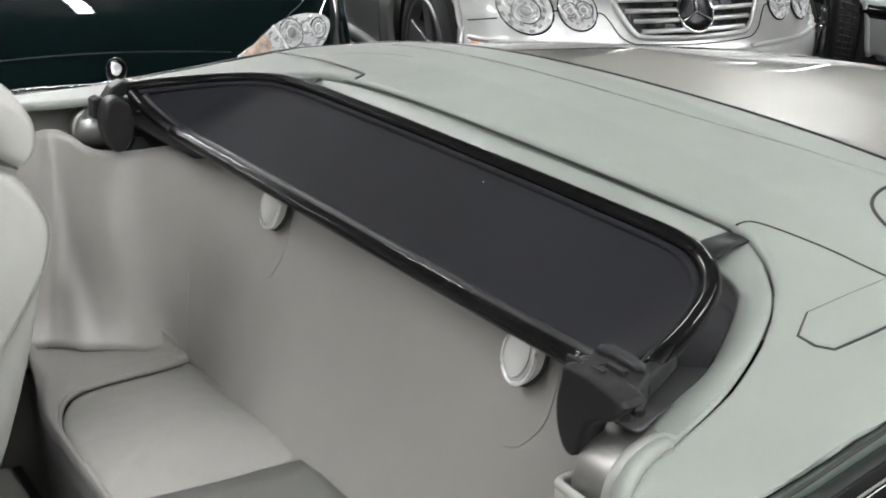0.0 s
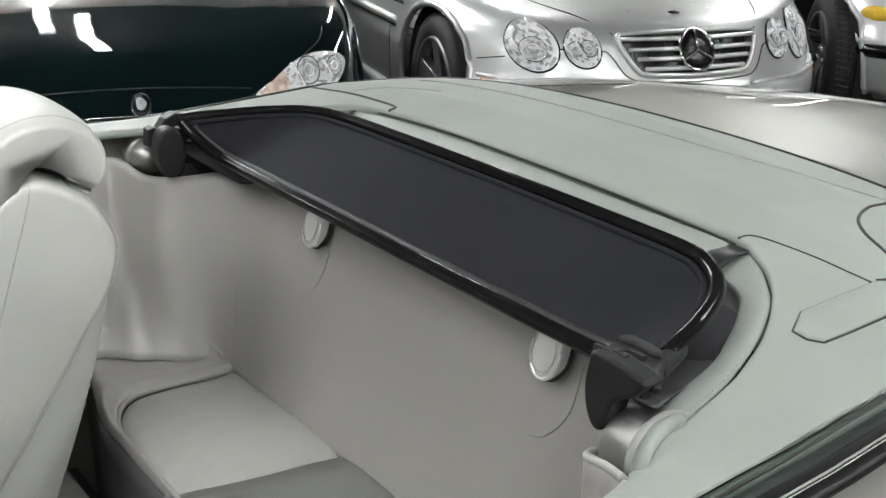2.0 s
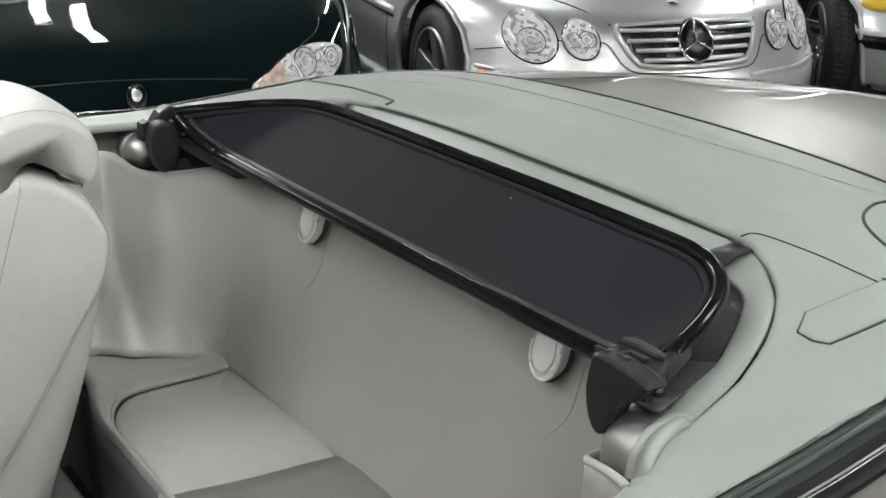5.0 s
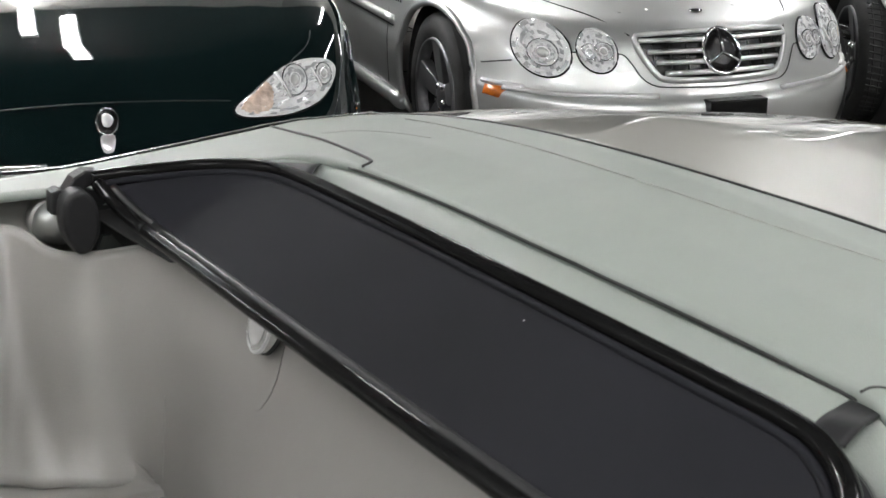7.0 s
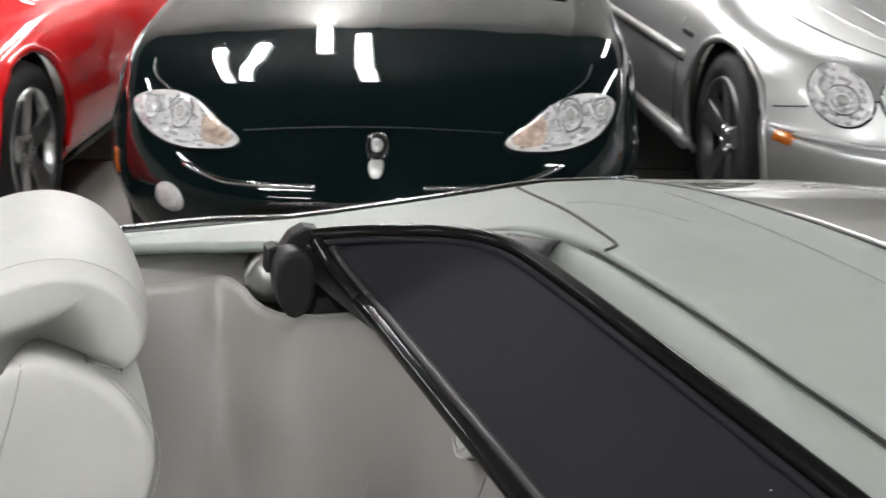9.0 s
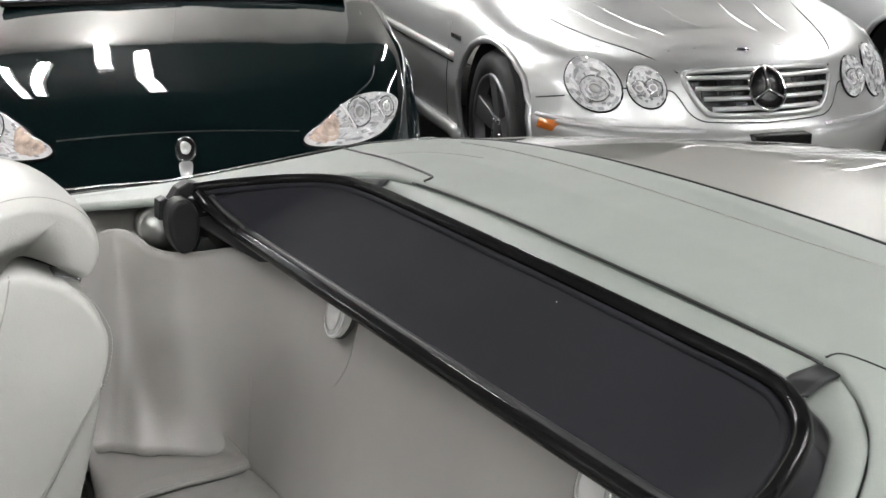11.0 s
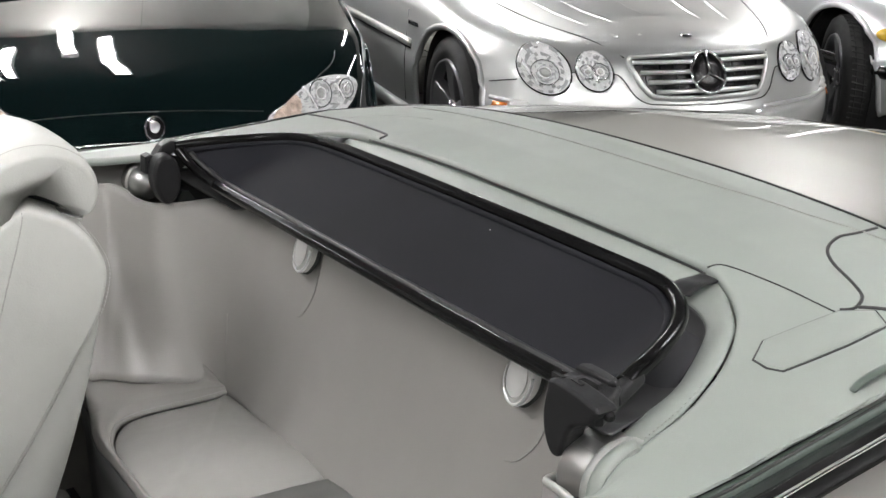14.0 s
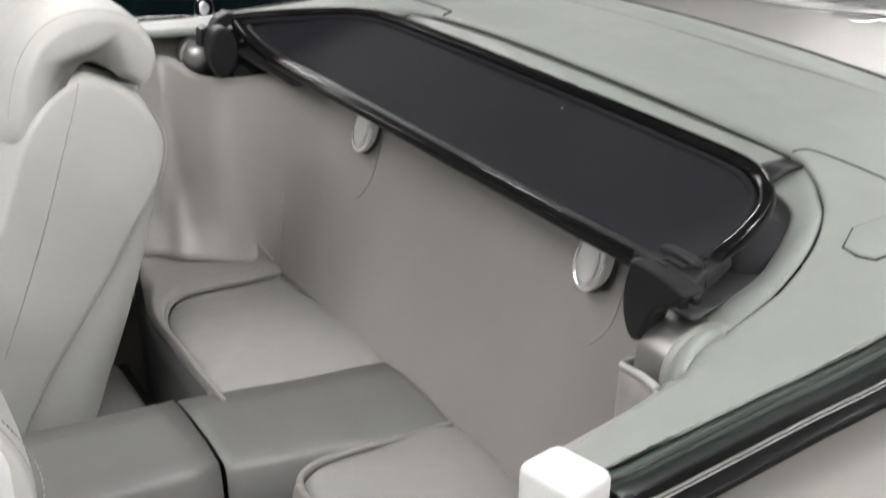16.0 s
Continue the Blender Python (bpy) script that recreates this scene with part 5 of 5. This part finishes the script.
def deflector():
    d = thing("wind_deflector", "black mesh wind deflector folded flat over the rear seats", "wind deflector")

    # outer hoop
    hoop = curve([(0.562, 1.628, 0.962), (0.60, 1.622, 0.964), (0.645, 1.603, 0.967), (0.69, 1.568, 0.972), (0.722, 1.515, 0.978), (0.737, 1.44, 0.981), (0.740, 1.25, 0.982), (0.740, 1.0, 0.982), (0.738, 0.80, 0.981),
                  (0.737, 0.714, 0.979), (0.7265, 0.676, 0.9755), (0.7045, 0.644, 0.972), (0.675, 0.6195, 0.968), (0.628, 0.592, 0.9645), (0.590, 0.575, 0.9615), (0.572, 0.567, 0.958)], 8)
    part("hoop", tube(hoop, 0.0085, 14), M_HOOP, d, "black bent tube")
    bar = curve([(0.566, 1.622, 0.958), (0.576, 1.59, 0.938), (0.588, 1.545, 0.921), (0.592, 1.50, 0.916), (0.592, 1.2, 0.915), (0.592, 0.9, 0.915), (0.592, 0.70, 0.916), (0.587, 0.655, 0.922), (0.575, 0.622, 0.934), (0.560, 0.598, 0.944), (0.551, 0.582, 0.949)], 8)
    part("cross_bar", tube(bar, 0.0085, 14), M_TUBE, d, "glossy black cross bar")
    part("bar_gasket", tube([p + Vector((0.010, 0, 0.004)) for p in bar[4:-4]], 0.005, 8), M_RUBBER, d)
    inner = []
    for a, p, b in zip(hoop, hoop[1:], hoop[2:]):
        n = (b - a).normalized().cross(Vector((0, 0, 1)))
        inner.append(p + n * (0.011 if n.dot(Vector((0.65, YC, p.z)) - p) > 0 else -0.011) - Vector((0, 0, 0.006)))
    part("hoop_gasket", tube(inner, 0.0045, 8), M_MESH, d)

    # the screen between bar and hoop
    ys = lin(0.604, 1.612, 90)
    hs = sorted(hoop, key=lambda p: p.y)
    bs = sorted(bar, key=lambda p: p.y)

    def rear(y):
        # outermost hoop point at this y
        return (float(np.interp(y, [p.y for p in hs], [p.x for p in hs])), float(np.interp(y, [p.y for p in hs], [p.z for p in hs])))

    def fore(y):
        return (float(np.interp(y, [p.y for p in bs], [p.x for p in bs])), float(np.interp(y, [p.y for p in bs], [p.z for p in bs])))

    def cloth(y, t):
        a, b = fore(y), rear(y)
        return Vector((a[0] + (b[0] - a[0]) * t, y, a[1] + (b[1] - a[1]) * t - 0.004 * math.sin(math.pi * t)))

    part("screen", sheet(cloth, ys, lin(0, 1, 16)), M_MESH, d, "tight dark mesh screen", solid=0.002)
    for x, y in ((0.713, 0.982),):
        part("dust_speck", lathe([(0.0, 0.0010), (0.0007, 0.0006), (0.0009, -0.001)], (x, y, fore(y)[1] + (rear(y)[1] - fore(y)[1]) * (x - fore(y)[0]) / (rear(y)[0] - fore(y)[0]) - 0.0015), "z", 8), M_WHITEP, d)
    # clamps at both ends
    for side in (-1, 1):
        if side < 0:
            face = [(0.587, 0.969), (0.596, 0.957), (0.6005, 0.935), (0.598, 0.915), (0.590, 0.901), (0.580, 0.899), (0.572, 0.910), (0.565, 0.928), (0.556, 0.937), (0.542, 0.943), (0.533, 0.951), (0.530, 0.964)]
            c = part("clamp", prism(flat(face, 3), (0.509, 0.532), "x", 0.004, 4), M_PLASTIC, d, "black plastic clamp with pivot", smooth=False)
            part("pivot_block", prism([(0.511, 0.588), (0.513, 0.533), (0.519, 0.530), (0.538, 0.540), (0.556, 0.552), (0.562, 0.575), (0.560, 0.598), (0.546, 0.603), (0.524, 0.600)], (0.944, 0.965), "z", 0.004, 4), M_PLASTIC, c, smooth=False)
            part("top_rib", prism([(0.545, 0.601), (0.553, 0.603), (0.560, 0.597), (0.560, 0.574), (0.557, 0.556), (0.550, 0.552), (0.546, 0.558), (0.548, 0.582)], (0.960, 0.9695), "z", 0.003, 4), M_PLASTIC, c, smooth=False)
            part("hinge_arm", tube(curve([(0.548, 0.556, 0.953), (0.562, 0.561, 0.954), (0.578, 0.568, 0.956), (0.590, 0.574, 0.957)], 5), 0.0092, 14), M_PLASTIC, c)
            part("pivot_bolt", lathe([(0.0, -0.007), (0.003, -0.0065), (0.0048, -0.004), (0.0048, 0.006)], (0.523, 0.530, 0.955), "y", 16), M_BLACK, c)
            part("collar", tube([(0.571, 0.616, 0.9375), (0.560, 0.598, 0.944), (0.554, 0.588, 0.9475)], 0.0112, 16), M_PLASTIC, c)
            # Raised black strips draw the dark inside of the latch slot.
            bm = bmesh.new()
            for x0, x1, y0, y1 in ((0.5335, 0.5375, 0.556, 0.578), (0.522, 0.5335, 0.574, 0.578), (0.5215, 0.5255, 0.564, 0.574), (0.5180, 0.5215, 0.584, 0.600)):
                box(x0, x1, y0, y1, 0.9620, 0.9698, bm=bm)
            part("latch_slot", bm, M_WELL, c, smooth=False)
        else:
            egg = [(0.516, 0.935), (0.525, 0.954), (0.543, 0.957), (0.556, 0.940), (0.558, 0.910), (0.546, 0.886), (0.529, 0.884), (0.517, 0.908)]
            c = part("clamp", prism(flat(egg, 5), (1.594, 1.628), "y", 0.006), M_PLASTIC, d, "black plastic clamp with pivot", smooth=False)
            arm = [(0.512, 0.926), (0.514, 0.952), (0.523, 0.955), (0.530, 0.951), (0.541, 0.966), (0.556, 0.973), (0.570, 0.970), (0.572, 0.958), (0.556, 0.952), (0.545, 0.946), (0.535, 0.936), (0.524, 0.922)]
            part("hinge_arm", prism(arm, (1.626, 1.652), "y", 0.003), M_PLASTIC, c, "grey-black plastic hinge arm", smooth=False)
            # Added black panel that darkens the hollow behind the clamp.
            part("hollow_shade", prism([(0.548, 0.952), (0.575, 0.944), (0.602, 0.926), (0.665, 0.906), (0.668, 0.874), (0.60, 0.868), (0.552, 0.868)], (1.630, 1.640), "y", 0.002), M_WELL, c, "black filler for the shaded hollow beside the clamp", smooth=False)
            part("gusset", prism([(0.560, 0.874), (0.567, 0.892), (0.578, 0.891), (0.590, 0.874)], (1.622, 1.630), "y"), M_FELT, c, smooth=False)


# ---- front seats ----
def front_seat(label, m, inner):
    """A seat with its backrest upright, centred on y = 0; inner: 1 where its inboard side looks along -y, else -1."""
    seat = thing("front_seat", label, "car seat", group="front seats", m=m)

    def flip(points):
        return [Vector((x, inner * y, z)) for x, y, z in points]

    def span(a, b):
        return (a, b) if inner > 0 else (-b, -a)

    def snap(tree, pts, off=0.0004, steps=8):
        out = []
        for p in curve(flip(pts), steps):
            hit, nor, _, _ = tree.find_nearest(p)
            if nor.dot(p - hit) < 0 and (p - hit).length > 1e-4:
                nor = -nor
            out.append(hit + nor * off)
        return out

    def dashes(path, shift, r=0.0010):
        bm = bmesh.new()
        for a, b in zip(path, path[1:]):
            n = max(1, round((b - a).length / 0.0065))
            for k in range(n):
                p, q = a.lerp(b, k / n), a.lerp(b, (k + 0.62) / n)
                tube([p + shift, q + shift], r, 5, bm=bm)
        return bm

    # headrest: a saddle whose front lobe hangs lower than the rear one
    head = flat([(0.342, 0.956), (0.359, 0.966), (0.366, 0.988), (0.361, 1.012), (0.345, 1.034), (0.319, 1.049), (0.288, 1.055), (0.25, 1.050), (0.216, 1.032), (0.19, 0.997), (0.175, 0.952),
                 (0.168, 0.905), (0.178, 0.884), (0.20, 0.892), (0.216, 0.928), (0.236, 0.972), (0.264, 0.999), (0.303, 0.983)], 4)
    bm = puff(head, *span(-0.165, 0.10), 2.4, 0.78, 30, anchor=(0.285, 0.97))
    tree = BVHTree.FromBMesh(bm)
    headrest = part("headrest", bm, M_LEATHER, seat, "thick pale grey leather headrest")
    for y in (-0.140, 0.075):
        seam = snap(tree, [(0.178, y, 0.93), (0.190, y, 0.972), (0.208, y, 1.012), (0.236, y, 1.036), (0.272, y, 1.046), (0.308, y, 1.040), (0.334, y, 1.020), (0.348, y, 0.995)], 0.0002)
        part("headrest_seam", tube(seam, 0.0008, 6), M_CREASE, headrest)
    # backrest pad, cut off along the slanting piping
    back = flat([(0.330, 0.951), (0.350, 0.922), (0.361, 0.888), (0.355, 0.850), (0.340, 0.815), (0.305, 0.760), (0.262, 0.690), (0.213, 0.617), (0.170, 0.555), (0.11, 0.45), (0.02, 0.43), (0.05, 0.55), (0.11, 0.70),
                 (0.16, 0.85), (0.19, 0.925), (0.225, 0.966), (0.262, 0.984), (0.30, 0.971)], 4)
    bm = puff(back, *span(-0.166, 0.205), 3.6, 0.88, 26, anchor=(0.245, 0.80))
    for v in bm.verts:
        # the bolster swells towards the cheeks and slumps a little
        v.co.y *= 1.0 + 0.045 * math.exp(-((v.co.z - 0.86) / 0.09) ** 2) - 0.03 * math.exp(-((v.co.z - 0.60) / 0.12) ** 2)
    tree = BVHTree.FromBMesh(bm)
    rest = part("backrest", bm, M_LEATHER, seat, "pale grey leather backrest")
    shell_out = flat([(0.325, 0.835), (0.345, 0.822), (0.336, 0.777), (0.320, 0.718), (0.292, 0.637), (0.266, 0.571), (0.238, 0.50), (0.19, 0.42), (0.12, 0.40), (0.12, 0.47), (0.17, 0.58), (0.24, 0.70)], 4)
    part("back_shell", puff(shell_out, *span(-0.156, 0.19), 7.0, 0.95, 16, anchor=(0.23, 0.62)), M_SHELL, seat, "smooth pale grey seat back shell")
    for y in (-0.160, 0.197):
        edge = snap(tree, [(0.347, y, 0.828), (0.326, y, 0.790), (0.290, y, 0.733), (0.248, y, 0.664), (0.205, y, 0.598), (0.163, y, 0.538)], 0.001)
        part("piping", tube(edge, 0.0032, 8), M_LEATHER, rest)
        path = snap(tree, [(0.325, y, 0.950), (0.340, y, 0.922), (0.346, y, 0.893), (0.341, y, 0.858), (0.331, y, 0.822)], 0.0002)
        part("bolster_seam", tube(path, 0.0009, 6), M_CREASE, rest)
        part("stitching", dashes(path, Vector((0.005, 0, 0)), 0.0006), M_CREASE, rest)
        path = snap(tree, [(0.258, y, 0.968), (0.246, y, 0.93), (0.228, y, 0.88), (0.205, y, 0.81), (0.172, y, 0.72), (0.135, y, 0.63)], 0.0002)
        part("bolster_seam", tube(path, 0.0009, 6), M_CREASE, rest)
    # Dark block gives the narrow gap under the headrest its shade.
    lo, hi = span(-0.12, 0.07)
    part("headrest_gap_shade", prism(flat([(0.235, 0.94), (0.252, 0.972), (0.272, 0.982), (0.30, 0.972), (0.322, 0.955), (0.32, 0.94)], 3), (lo, hi), "y"), M_RUBBER, seat, "dark filler for the shadow gap under the headrest", smooth=False)
    part("latch_trim", box(-0.017, 0.015, -0.014, 0.014, -0.0035, 0.0035, 0.003), M_CHROME, seat, "small bright latch bezel").matrix_basis = pose(0.322, inner * -0.138, 0.9555, 0, 22, 0)
    part("seat_cushion", puff(flat([(0.14, 0.46), (-0.1, 0.49), (-0.36, 0.52), (-0.40, 0.46), (-0.36, 0.38), (0.1, 0.36), (0.18, 0.40)], 4), -0.23, 0.23, 4, 0.85, 16), M_LEATHER, seat, "pale grey leather seat cushion")
    part("seat_base", box(-0.34, 0.10, -0.2, 0.2, 0.20 - m.translation.z, 0.38, 0.02), M_PLASTIC, seat)
    # belt outlet cover on the outboard shoulder
    y0, y1 = span(0.196, 0.214)
    cover = part("belt_outlet_cover", prism(flat([(0.250, 0.935), (0.30, 0.940), (0.335, 0.925), (0.345, 0.88), (0.33, 0.81), (0.29, 0.74), (0.25, 0.78), (0.235, 0.86)], 4), (y0, y1), "y", 0.006), M_WHITEP, seat, "cream plastic belt outlet cover")
    rim = curve([(0.240, inner * 0.212, 0.925), (0.236, inner * 0.213, 0.86), (0.252, inner * 0.213, 0.78), (0.29, inner * 0.212, 0.735)], 8)
    part("cover_trim", tube(rim, 0.0022, 8), M_CHROME, cover, "bright metal edge")
    return seat


garage()
green_coupe()
silver_coupe()
silver_saloon()
red_coupe()
open_car()
roof_cover()
deflector()
front_seat("pale grey leather front seat with thick headrest, upright", pose(0, 1.50, 0), 1)
front_seat("pale grey leather front seat slid well forward", pose(-0.335, 0.74, 0.05), -1)
